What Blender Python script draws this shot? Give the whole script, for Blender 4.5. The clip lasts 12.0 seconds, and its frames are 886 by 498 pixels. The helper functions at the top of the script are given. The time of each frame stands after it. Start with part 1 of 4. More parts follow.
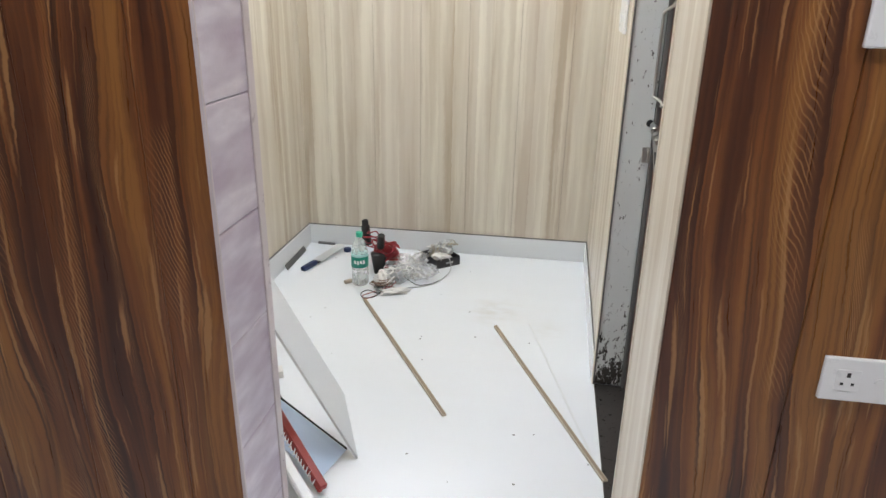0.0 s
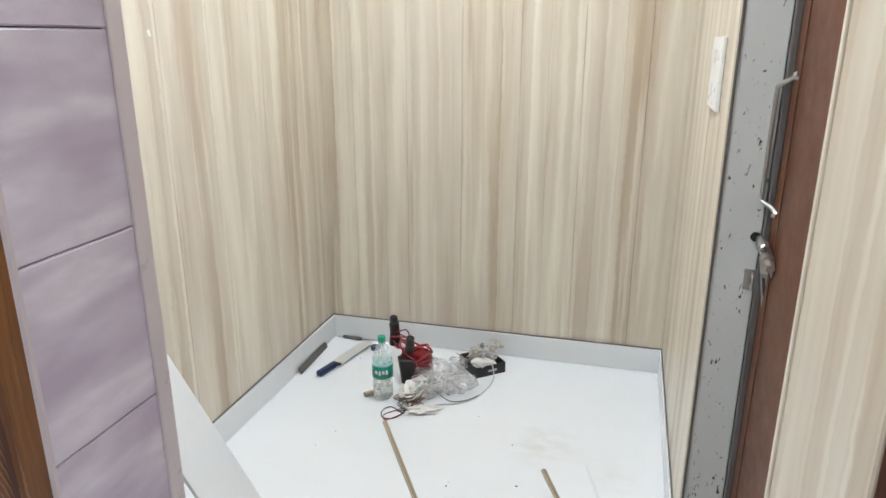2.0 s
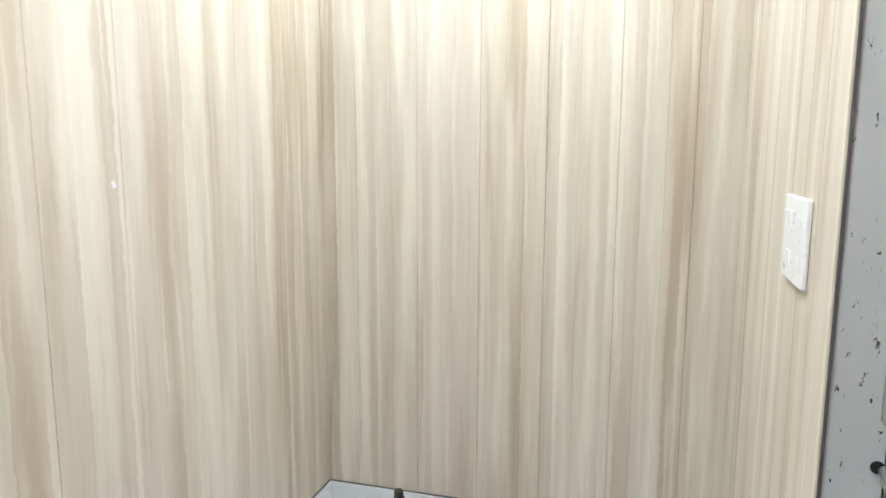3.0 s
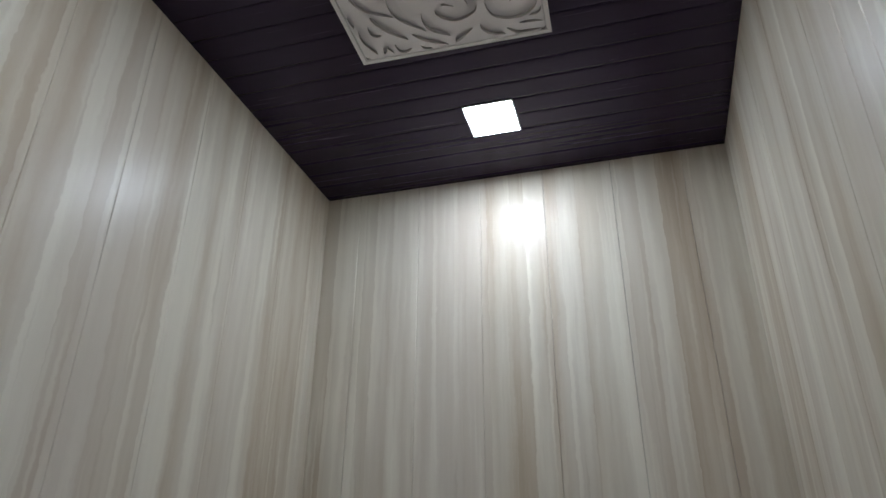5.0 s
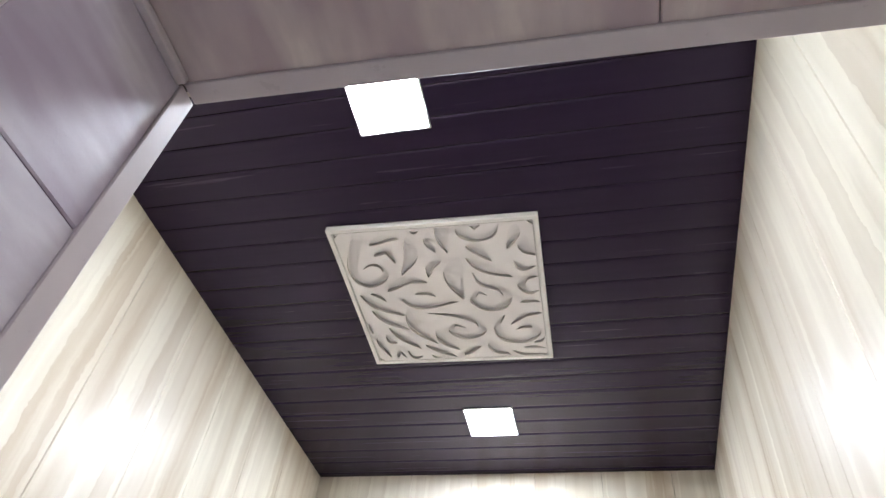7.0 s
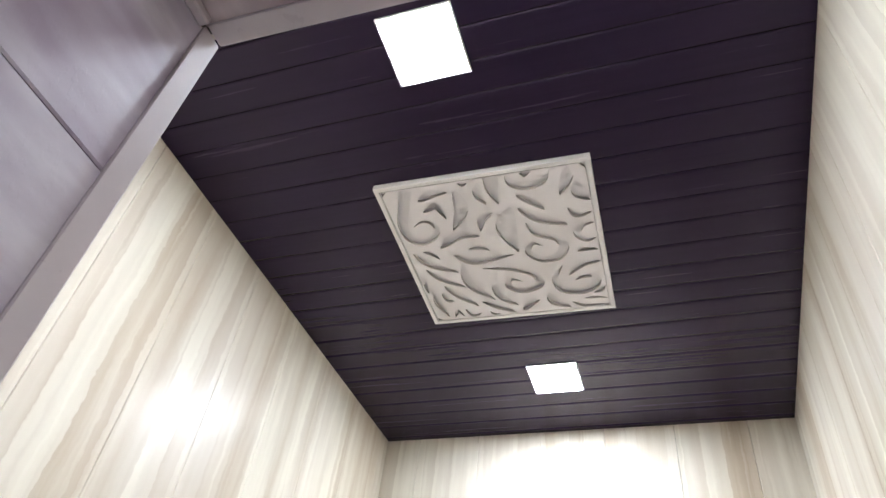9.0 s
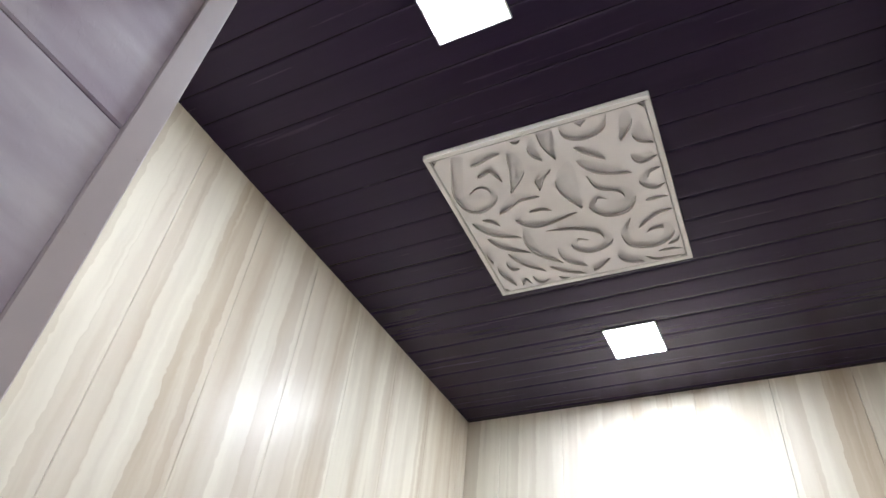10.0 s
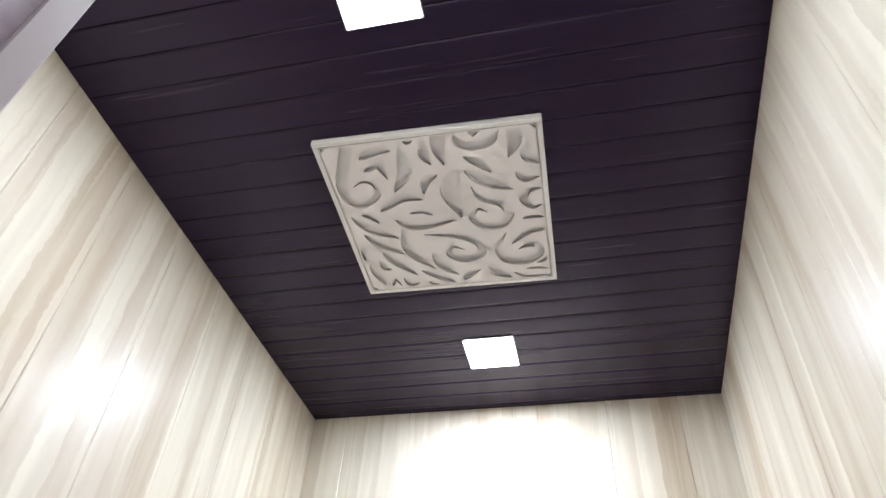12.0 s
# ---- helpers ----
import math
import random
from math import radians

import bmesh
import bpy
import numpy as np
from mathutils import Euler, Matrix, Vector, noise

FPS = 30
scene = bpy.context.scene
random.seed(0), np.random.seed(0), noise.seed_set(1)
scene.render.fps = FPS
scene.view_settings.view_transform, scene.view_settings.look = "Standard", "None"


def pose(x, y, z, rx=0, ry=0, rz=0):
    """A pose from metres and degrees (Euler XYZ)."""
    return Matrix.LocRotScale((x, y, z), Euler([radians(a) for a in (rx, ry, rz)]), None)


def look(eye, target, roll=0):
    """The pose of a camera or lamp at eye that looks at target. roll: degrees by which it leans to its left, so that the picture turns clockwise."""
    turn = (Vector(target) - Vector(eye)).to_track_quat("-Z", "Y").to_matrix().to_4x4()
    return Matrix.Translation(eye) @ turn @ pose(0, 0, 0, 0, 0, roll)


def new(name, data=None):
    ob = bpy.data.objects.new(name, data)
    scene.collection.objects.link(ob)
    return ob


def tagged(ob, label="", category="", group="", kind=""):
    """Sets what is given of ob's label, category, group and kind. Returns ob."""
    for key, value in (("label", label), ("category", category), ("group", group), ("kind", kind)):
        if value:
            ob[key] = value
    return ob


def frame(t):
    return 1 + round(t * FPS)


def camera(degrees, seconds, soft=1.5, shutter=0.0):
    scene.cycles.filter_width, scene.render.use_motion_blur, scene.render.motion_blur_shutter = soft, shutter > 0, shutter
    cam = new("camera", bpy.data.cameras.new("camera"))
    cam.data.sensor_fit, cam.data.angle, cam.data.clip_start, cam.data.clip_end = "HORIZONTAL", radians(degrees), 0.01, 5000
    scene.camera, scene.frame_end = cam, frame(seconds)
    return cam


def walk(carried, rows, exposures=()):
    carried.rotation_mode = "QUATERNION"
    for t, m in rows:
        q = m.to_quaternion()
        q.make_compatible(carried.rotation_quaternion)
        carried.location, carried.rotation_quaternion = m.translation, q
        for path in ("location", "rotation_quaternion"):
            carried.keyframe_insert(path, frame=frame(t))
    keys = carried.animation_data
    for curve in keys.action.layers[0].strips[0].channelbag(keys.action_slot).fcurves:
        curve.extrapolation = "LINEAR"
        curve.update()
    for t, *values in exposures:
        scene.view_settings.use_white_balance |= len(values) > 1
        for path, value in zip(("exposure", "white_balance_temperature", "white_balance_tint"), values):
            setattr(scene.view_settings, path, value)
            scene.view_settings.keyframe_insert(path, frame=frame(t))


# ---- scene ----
cam = camera(66.2, 12.0)
PATH = [
    (0, (1.249, -3.342, 1.319), (0.967, -1.497, 0.598), 1.0),
    (0.5, (1.242, -3.276, 1.322), (0.964, -1.426, 0.615), 0.1),
    (1, (1.259, -3.078, 1.33), (0.881, -1.227, 0.675), 0.4),
    (1.5, (1.287, -2.915, 1.357), (0.803, -1.067, 0.767), 0.6),
    (2, (1.256, -2.743, 1.353), (0.77, -0.896, 0.759), 0.1),
    (2.5, (1.178, -2.53, 1.389), (0.694, -0.643, 0.936), 1.1),
    (2.7, (1.156, -2.473, 1.407), (0.658, -0.578, 1.005), 0.8),
    (4.3, (1.207, -2.085, 1.65), (0.492, -0.273, 2.103), 1.2),
    (4.5, (1.18, -2.121, 1.636), (0.539, -0.312, 2.198), 0.8),
    (5, (1.092, -2.132, 1.6), (0.593, -0.412, 2.489), 0.4),
    (5.5, (1.104, -2.168, 1.66), (0.664, -0.563, 2.77), 3.5),
    (6, (1.102, -2.224, 1.675), (0.659, -0.738, 2.938), 5.7),
    (6.5, (1.095, -2.302, 1.69), (0.66, -0.936, 3.085), 6.9),
    (7, (1.106, -2.345, 1.687), (0.697, -1.025, 3.133), 7.6),
    (7.2, (1.114, -2.36, 1.676), (0.696, -1.046, 3.124), 8.0),
    (8.8, (1.108, -2.281, 1.683), (0.568, -0.925, 3.05), 8.0),
    (9, (1.107, -2.276, 1.684), (0.524, -0.944, 3.057), 8.5),
    (9.5, (1.091, -2.243, 1.692), (0.404, -0.945, 3.05), 7.9),
    (10, (1.081, -2.192, 1.693), (0.322, -0.908, 3.025), 7.1),
    (10.5, (1.064, -2.148, 1.703), (0.349, -0.854, 3.05), 5.3),
    (11, (1.094, -2.127, 1.692), (0.532, -0.792, 3.071), 3.7),
    (11.5, (1.079, -2.13, 1.673), (0.57, -0.751, 3.029), 4.6),
    (12, (1.033, -2.188, 1.69), (0.664, -0.777, 3.058), 3.9),
]
EXPOSURES = [(0.0, 0.25, 6500, 10), (1.5, 0.28, 6450, 9), (2.0, 0.3, 6420, 9), (2.7, 0.38, 6320, 8), (4.3, -1.3, 5950, 10), (4.5, -1.8, 5950, 10), (5.0, -1.92, 5950, 10), (5.5, -1.57, 6030, 11),
             (6.0, -1.05, 6050, 11), (6.5, -0.44, 6200, 12), (7.0, -0.36, 6200, 12), (9.0, -0.43, 6200, 12), (10.0, -0.66, 6200, 12), (10.5, -0.8, 6200, 12), (11.5, -0.6, 6200, 12), (12.0, -0.45, 6200, 12)]
walk(cam, [(t, look(eye, target, roll)) for t, eye, target, roll in PATH], EXPOSURES)

# ---- light: the closed place has only its lamps; the world is near black ----
world = bpy.data.worlds.new("world")
scene.world = world
world.use_nodes = True
world.node_tree.nodes["Background"].inputs["Color"].default_value = (0.6, 0.7, 0.8, 1)
world.node_tree.nodes["Background"].inputs["Strength"].default_value = 0.05
LAMP = 330.0          # strength of the room's two square lamps
HALL = 34.0           # strength of the hall's lamps

# ---- plan ----
W = 1.484            # room width, left wall x = 0
H = 2.977            # room ceiling
SK = 0.106           # skirting height
FRONT = -2.19        # hall face of the partition
INNER = -1.975       # room face of the partition
OL, OR = 0.632, 1.478    # opening
OH = 2.412           # opening height at its left end
DY = -1.185          # far side of the door recess
RETURN = -1.895      # room end of the opening's right reveal
LEAN = 0.013         # the left wall opens a little towards the front
LEAN_R = 0.011       # the right wall closes in a little towards the front
DT = 2.006           # door recess height


# ---- material helpers ----
def mat(name, rough=0.5, metal=0.0, colour=(0.8, 0.8, 0.8), spec=0.5):
    m = bpy.data.materials.new(name)
    m.use_nodes = True
    b = m.node_tree.nodes["Principled BSDF"]
    b.inputs["Base Color"].default_value = (*colour, 1)
    b.inputs["Roughness"].default_value = rough
    b.inputs["Metallic"].default_value = metal
    b.inputs["Specular IOR Level"].default_value = spec
    return m


class Nodes:
    """Short hand for a material's node tree."""

    def __init__(self, m):
        self.t = m.node_tree
        self.b = self.t.nodes["Principled BSDF"]

    def add(self, kind, **values):
        n = self.t.nodes.new(kind)
        for k, v in values.items():
            n.inputs[k.replace("_", " ")].default_value = v
        return n

    def link(self, a, b):
        self.t.links.new(a, b)

    def position(self):
        return self.t.nodes.new("ShaderNodeNewGeometry").outputs["Position"]

    def stretch(self, x, y, z, source=None, shift=False):
        """The place in the world, scaled by axis."""
        mul = self.t.nodes.new("ShaderNodeVectorMath")
        mul.operation = "MULTIPLY"
        self.link(source or self.position(), mul.inputs[0])
        mul.inputs[1].default_value = (x, y, z)
        out = mul.outputs[0]
        if shift:
            rnd = self.t.nodes.new("ShaderNodeObjectInfo").outputs["Random"]
            k = self.math("MULTIPLY", rnd, 37.0)
            plus = self.t.nodes.new("ShaderNodeVectorMath")
            plus.operation = "ADD"
            self.link(out, plus.inputs[0])
            self.link(k, plus.inputs[1])
            out = plus.outputs[0]
        return out

    def noise(self, vec, scale=1.0, detail=4.0, rough=0.55, warp=0.0):
        if warp:
            w = self.add("ShaderNodeTexNoise", Scale=scale * 0.7, Detail=2.0, Roughness=0.5)
            self.link(vec, w.inputs["Vector"])
            k = self.t.nodes.new("ShaderNodeVectorMath")
            k.operation = "SCALE"
            k.inputs["Scale"].default_value = warp
            self.link(w.outputs["Color"], k.inputs[0])
            plus = self.t.nodes.new("ShaderNodeVectorMath")
            plus.operation = "ADD"
            self.link(vec, plus.inputs[0])
            self.link(k.outputs[0], plus.inputs[1])
            vec = plus.outputs[0]
        n = self.add("ShaderNodeTexNoise", Scale=scale, Detail=detail, Roughness=rough)
        self.link(vec, n.inputs["Vector"])
        return n.outputs["Fac"]

    def math(self, op, a, b=None, clamp=False):
        n = self.t.nodes.new("ShaderNodeMath")
        n.operation, n.use_clamp = op, clamp
        for i, v in enumerate((a, b)):
            if v is None:
                continue
            if isinstance(v, (int, float)):
                n.inputs[i].default_value = v
            else:
                self.link(v, n.inputs[i])
        return n.outputs[0]

    def ramp(self, fac, *stops):
        n = self.t.nodes.new("ShaderNodeValToRGB")
        e = n.color_ramp.elements
        e[0].position, e[1].position = stops[0][0], stops[-1][0]
        for q, _ in stops[1:-1]:
            e.new(q)
        for k, (_, c) in enumerate(stops):
            e[k].color = (*c, 1) if isinstance(c, tuple) else (c, c, c, 1)
        self.link(fac, n.inputs["Fac"])
        return n.outputs["Color"]

    def mix(self, fac, a, b, how="MIX"):
        n = self.t.nodes.new("ShaderNodeMix")
        n.data_type, n.blend_type = "RGBA", how
        for sock, v in ((n.inputs[0], fac), (n.inputs[6], a), (n.inputs[7], b)):
            if isinstance(v, (int, float)):
                sock.default_value = v
            elif isinstance(v, tuple):
                sock.default_value = (*v, 1)
            else:
                self.link(v, sock)
        return n.outputs[2]

    def bump(self, height, strength=0.2, distance=0.002):
        n = self.add("ShaderNodeBump", Strength=strength, Distance=distance)
        self.link(height, n.inputs["Height"])
        self.link(n.outputs[0], self.b.inputs["Normal"])

    def colour(self, c):
        self.link(c, self.b.inputs["Base Color"])

    def rough(self, r):
        self.link(r, self.b.inputs["Roughness"])


# ---- materials ----
def beige_stripe():
    """Glossy printed PVC cladding: cream and brown streaks that run upright."""
    m = mat("beige_striped_pvc", 0.3, spec=0.25)
    n = Nodes(m)
    p = n.position()
    sep = n.t.nodes.new("ShaderNodeSeparateXYZ")
    n.link(p, sep.inputs[0])
    u = n.math("ADD", sep.outputs[0], n.math("MULTIPLY", sep.outputs[1], 0.78))
    wander = n.noise(n.stretch(5, 5, 1.7), 1, 2.0, 0.55)
    jag = n.noise(n.stretch(24, 24, 13), 1, 3.0, 0.65)
    nibble = n.noise(n.stretch(60, 60, 48), 1, 2.0, 0.6)
    u = n.math("ADD", u, n.math("ADD", n.math("MULTIPLY", wander, 0.012), n.math("ADD", n.math("MULTIPLY", jag, 0.016), n.math("MULTIPLY", nibble, 0.007))))
    com = n.t.nodes.new("ShaderNodeCombineXYZ")
    n.link(u, com.inputs[0])
    n.link(sep.outputs[2], com.inputs[2])
    v = com.outputs[0]
    wide = n.noise(n.stretch(8, 1, 0.12, v), 1, 1.0, 0.5)
    mid = n.noise(n.stretch(18, 1, 0.95, v), 1, 1.0, 0.5)
    thin = n.noise(n.stretch(58, 1, 4.0, v), 1, 1.0, 0.5)
    fine = n.noise(n.stretch(100, 1, 1.6, v), 1, 2.0, 0.55)
    tone = n.noise(n.stretch(3.1, 1, 0.05, v), 1, 1.0)
    # printed strips of uneven width, each with its own tone and some with a cream border
    uu = n.math("ADD", n.math("MULTIPLY", u, 15.0), n.math("MULTIPLY", n.noise(n.stretch(6, 1, 0.02, v), 1, 1), 2.4))
    f = n.math("FRACT", uu)
    strip_tone = n.t.nodes.new("ShaderNodeTexWhiteNoise")
    strip_tone.noise_dimensions = "1D"
    n.link(n.math("FLOOR", uu), strip_tone.inputs["W"])
    cell = strip_tone.outputs["Value"]
    s = n.math("ADD", n.math("ADD", n.math("MULTIPLY", wide, 0.24), n.math("MULTIPLY", mid, 0.35)), n.math("MULTIPLY", thin, 0.09))
    s = n.math("ADD", s, n.math("ADD", n.math("MULTIPLY", cell, 0.125), 0.092))
    base = n.ramp(s, (0.34, (0.415, 0.330, 0.235)), (0.405, (0.495, 0.417, 0.315)), (0.455, (0.57, 0.505, 0.405)), (0.525, (0.63, 0.575, 0.48)),
                  (0.565, (0.70, 0.65, 0.545)), (0.64, (0.76, 0.715, 0.61)))
    pink = n.ramp(tone, (0.45, 0.0), (0.62, 0.55))
    base = n.mix(pink, base, n.mix(0.6, base, (0.64, 0.565, 0.505)))
    line = n.ramp(n.noise(n.stretch(44, 1, 1.3, v), 1, 1.0, 0.5), (0.62, 0.0), (0.71, 0.36))
    base = n.mix(line, base, (0.80, 0.765, 0.66))
    edge = n.ramp(f, (0.0, 0.0), (0.05, 0.42), (0.22, 0.36), (0.34, 0.0))
    edge = n.math("MULTIPLY", edge, n.ramp(n.noise(n.stretch(9, 1, 0.9, v), 1, 2), (0.45, 0.0), (0.58, 1.0)))
    base = n.mix(edge, base, (0.78, 0.735, 0.63))
    seam = n.ramp(n.noise(n.stretch(48, 1, 1.9, v), 1, 1.0, 0.5), (0.26, 0.22), (0.36, 0.0))
    base = n.mix(seam, base, (0.35, 0.275, 0.19))
    base = n.mix(0.05, base, n.ramp(fine, (0.3, (0.42, 0.36, 0.28)), (0.7, (0.82, 0.78, 0.70))))
    n.colour(base)
    smear = n.noise(n.stretch(6, 6, 2.2), 1, 3)
    n.rough(n.ramp(smear, (0.3, 0.29), (0.7, 0.37)))
    n.bump(n.math("ADD", n.math("MULTIPLY", fine, 0.3), n.math("MULTIPLY", n.noise(n.stretch(3, 3, 0.6), 1, 2), 0.3)), 0.10, 0.004)
    return m


def walnut():
    """Dark brown walnut-print PVC: golden bands with dark ragged edges and feathered ripples."""
    m = mat("dark_walnut_pvc", 0.3, spec=0.5)
    n = Nodes(m)
    sep = n.t.nodes.new("ShaderNodeSeparateXYZ")
    n.link(n.position(), sep.inputs[0])
    z = sep.outputs[2]
    wander = n.noise(n.stretch(3.0, 3.0, 0.9), 1, 2, 0.5)
    jag = n.noise(n.stretch(25, 25, 45), 1, 3, 0.6)
    u = n.math("ADD", n.math("ADD", sep.outputs[0], sep.outputs[1]), n.math("ADD", n.math("MULTIPLY", wander, 0.20), n.math("MULTIPLY", jag, 0.007)))
    com = n.t.nodes.new("ShaderNodeCombineXYZ")
    n.link(u, com.inputs[0])
    n.link(z, com.inputs[2])
    v = com.outputs[0]
    # bands of uneven width, each golden on one side and dark at its ragged far edge
    phase = n.math("ADD", n.math("MULTIPLY", u, 8.0), n.math("MULTIPLY", n.noise(n.stretch(4.5, 1, 0.15, v), 1, 1), 2.2))
    f = n.math("FRACT", phase)
    big = n.noise(n.stretch(9, 1, 0.5, v), 1, 2, 0.5)
    band = n.noise(n.stretch(28, 1, 0.8, v), 1, 2, 0.55)
    grain = n.noise(n.stretch(150, 1, 3.0, v), 1, 3, 0.6)
    s = n.math("ADD", n.math("ADD", n.math("MULTIPLY", big, 0.55), n.math("MULTIPLY", band, 0.45)), n.ramp(f, (0.0, 0.06), (0.45, 0.04), (0.85, 0.0), (1.0, 0.0)))
    base = n.ramp(s, (0.40, (0.036, 0.0085, 0.0030)), (0.47, (0.085, 0.0235, 0.0068)), (0.53, (0.165, 0.054, 0.0125)),
                  (0.61, (0.250, 0.103, 0.0235)))
    dark = n.math("MULTIPLY", n.ramp(f, (0.0, 0.0), (0.80, 0.0), (0.95, 0.75), (0.99, 0.95), (1.0, 0.0)), n.ramp(big, (0.3, 1.0), (0.62, 0.5)))
    base = n.mix(dark, base, (0.038, 0.010, 0.004))
    base = n.mix(n.ramp(grain, (0.37, 0.42), (0.53, 0.0)), base, (0.042, 0.011, 0.004))
    split = n.noise(n.stretch(46, 1, 1.0, v), 1, 1.5, 0.5)
    base = n.mix(n.ramp(split, (0.31, 0.75), (0.36, 0.0)), base, (0.03, 0.0085, 0.0035))
    # feathered ripples that slant off the bands' dark edges
    slant = n.math("ADD", n.math("MULTIPLY", z, 46.0), n.math("MULTIPLY", f, 26.0))
    slant = n.math("ADD", slant, n.math("MULTIPLY", n.noise(n.stretch(14, 14, 5), 1, 2, 0.5), 3.5))
    stroke = n.ramp(n.math("PINGPONG", slant, 0.5), (0.30, 0.0), (0.46, 1.0))
    close = n.ramp(f, (0.0, 0.0), (0.62, 0.0), (0.80, 0.75), (0.90, 0.7), (0.95, 0.0))
    patchy = n.ramp(n.noise(n.stretch(3.5, 3.5, 2.6), 1, 2), (0.47, 0.0), (0.58, 1.0))
    rip = n.math("MULTIPLY", n.math("MULTIPLY", stroke, close), patchy)
    base = n.mix(n.math("MULTIPLY", rip, 0.8), base, (0.42, 0.22, 0.085))
    # short pale crests
    crest = n.noise(n.stretch(60, 1, 2.2, v), 1, 2, 0.5)
    base = n.mix(n.ramp(crest, (0.60, 0.0), (0.66, 0.65)), base, (0.40, 0.205, 0.075))
    n.colour(base)
    n.rough(n.ramp(grain, (0.3, 0.26), (0.7, 0.4)))
    n.bump(n.math("ADD", grain, rip), 0.22, 0.0015)
    return m


def lilac_print(name, axis, tint=(1.0, 1.0, 1.0)):
    """Grey-lilac wood-print PVC with soft streaks along one axis and a finely pitted gloss."""
    m = mat(name, 0.27, spec=0.9)
    n = Nodes(m)
    sc = {"y": (1, 5.0, 17), "x": (17, 5.0, 1)}[axis]
    a = n.noise(n.stretch(*sc, shift=True), 1, 2, 0.5, 0.3)
    b = n.noise(n.stretch(*[c * 3.2 for c in sc], shift=True), 1, 3, 0.55, 0.5)
    k = [tuple(t * q for t, q in zip(tint, c)) for c in ((0.425, 0.36, 0.45), (0.535, 0.485, 0.565), (0.645, 0.605, 0.67))]
    base = n.ramp(a, (0.34, k[0]), (0.5, k[1]), (0.64, k[2]))
    base = n.mix(n.ramp(b, (0.35, 0.3), (0.6, 0.0)), base, k[0])
    n.colour(base)
    pit = n.noise(n.stretch(150, 150, 150), 1, 2, 0.5)
    dent = n.ramp(n.noise(n.stretch(*[70 if c > 10 else 150 for c in sc], shift=True), 1, 2, 0.5), (0.56, 0.0), (0.66, 1.0))
    n.rough(n.ramp(pit, (0.4, 0.38), (0.62, 0.46)))
    n.bump(n.math("ADD", n.math("MULTIPLY", pit, 0.5), dent), 0.12, 0.0006)
    return m


def marble(name, base, vein, rough, smudges=()):
    m = mat(name, rough, spec=0.5)
    n = Nodes(m)
    big = n.noise(n.stretch(1.1, 2.4, 2.4), 1, 2, 0.5)
    c = n.mix(big, tuple(0.94 * q for q in base), tuple(1.04 * q for q in base))
    streak = n.noise(n.stretch(2.2, 14, 14), 1, 3, 0.5)
    c = n.mix(n.math("MULTIPLY", streak, 0.25), c, vein)
    for (sx, sy, rad, k) in smudges:
        d = n.t.nodes.new("ShaderNodeVectorMath")
        d.operation = "DISTANCE"
        n.link(n.position(), d.inputs[0])
        d.inputs[1].default_value = (sx, sy, 0)
        blot = n.math("MULTIPLY", n.ramp(d.outputs["Value"], (0.0, 1.0), (rad, 0.0)), n.ramp(n.noise(n.stretch(12, 20, 1), 1, 3, 0.5), (0.4, 0.0), (0.7, k)))
        c = n.mix(blot, c, (0.50, 0.44, 0.35))
    n.colour(c)
    return m


def chipped_paint():
    """Grey enamel on steel, chipped to dark metal, most of all near the floor."""
    m = mat("chipped_grey_enamel", 0.35)
    n = Nodes(m)
    chip = n.noise(n.stretch(75, 75, 30), 1, 5, 0.7, 0.9)
    low = n.noise(n.stretch(230, 230, 70), 1, 4, 0.7)
    sep = n.t.nodes.new("ShaderNodeSeparateXYZ")
    n.link(n.position(), sep.inputs[0])
    near = n.ramp(n.math("MULTIPLY", sep.outputs[2], 2.2), (0.05, 0.145), (0.75, 0.0))
    k = n.ramp(n.math("ADD", n.math("ADD", n.math("MULTIPLY", chip, 0.7), n.math("MULTIPLY", low, 0.3)), near),
               (0.607, 0.0), (0.619, 1.0))
    tone = n.noise(n.stretch(5, 5, 3), 1, 3)
    c = n.mix(tone, (0.60, 0.63, 0.615), (0.69, 0.72, 0.705))
    n.colour(n.mix(k, c, (0.035, 0.03, 0.026)))
    n.rough(n.ramp(k, (0.0, 0.33), (1.0, 0.7)))
    n.bump(k, -0.5, 0.001)
    return m


def speckled(name, a, b, rough=0.5, scale=40, metal=0.0, bump=0.1, spec=0.5):
    m = mat(name, rough, metal, spec=spec)
    n = Nodes(m)
    k = n.noise(n.stretch(scale, scale, scale), 1, 5, 0.65)
    big = n.noise(n.stretch(scale * 0.12, scale * 0.12, scale * 0.12), 1, 2)
    n.colour(n.mix(n.math("ADD", n.math("MULTIPLY", k, 0.6), n.math("MULTIPLY", big, 0.4)), a, b))
    n.rough(n.ramp(k, (0.3, rough * 0.85), (0.7, min(1.0, rough * 1.2))))
    n.bump(k, bump, 0.001)
    return m


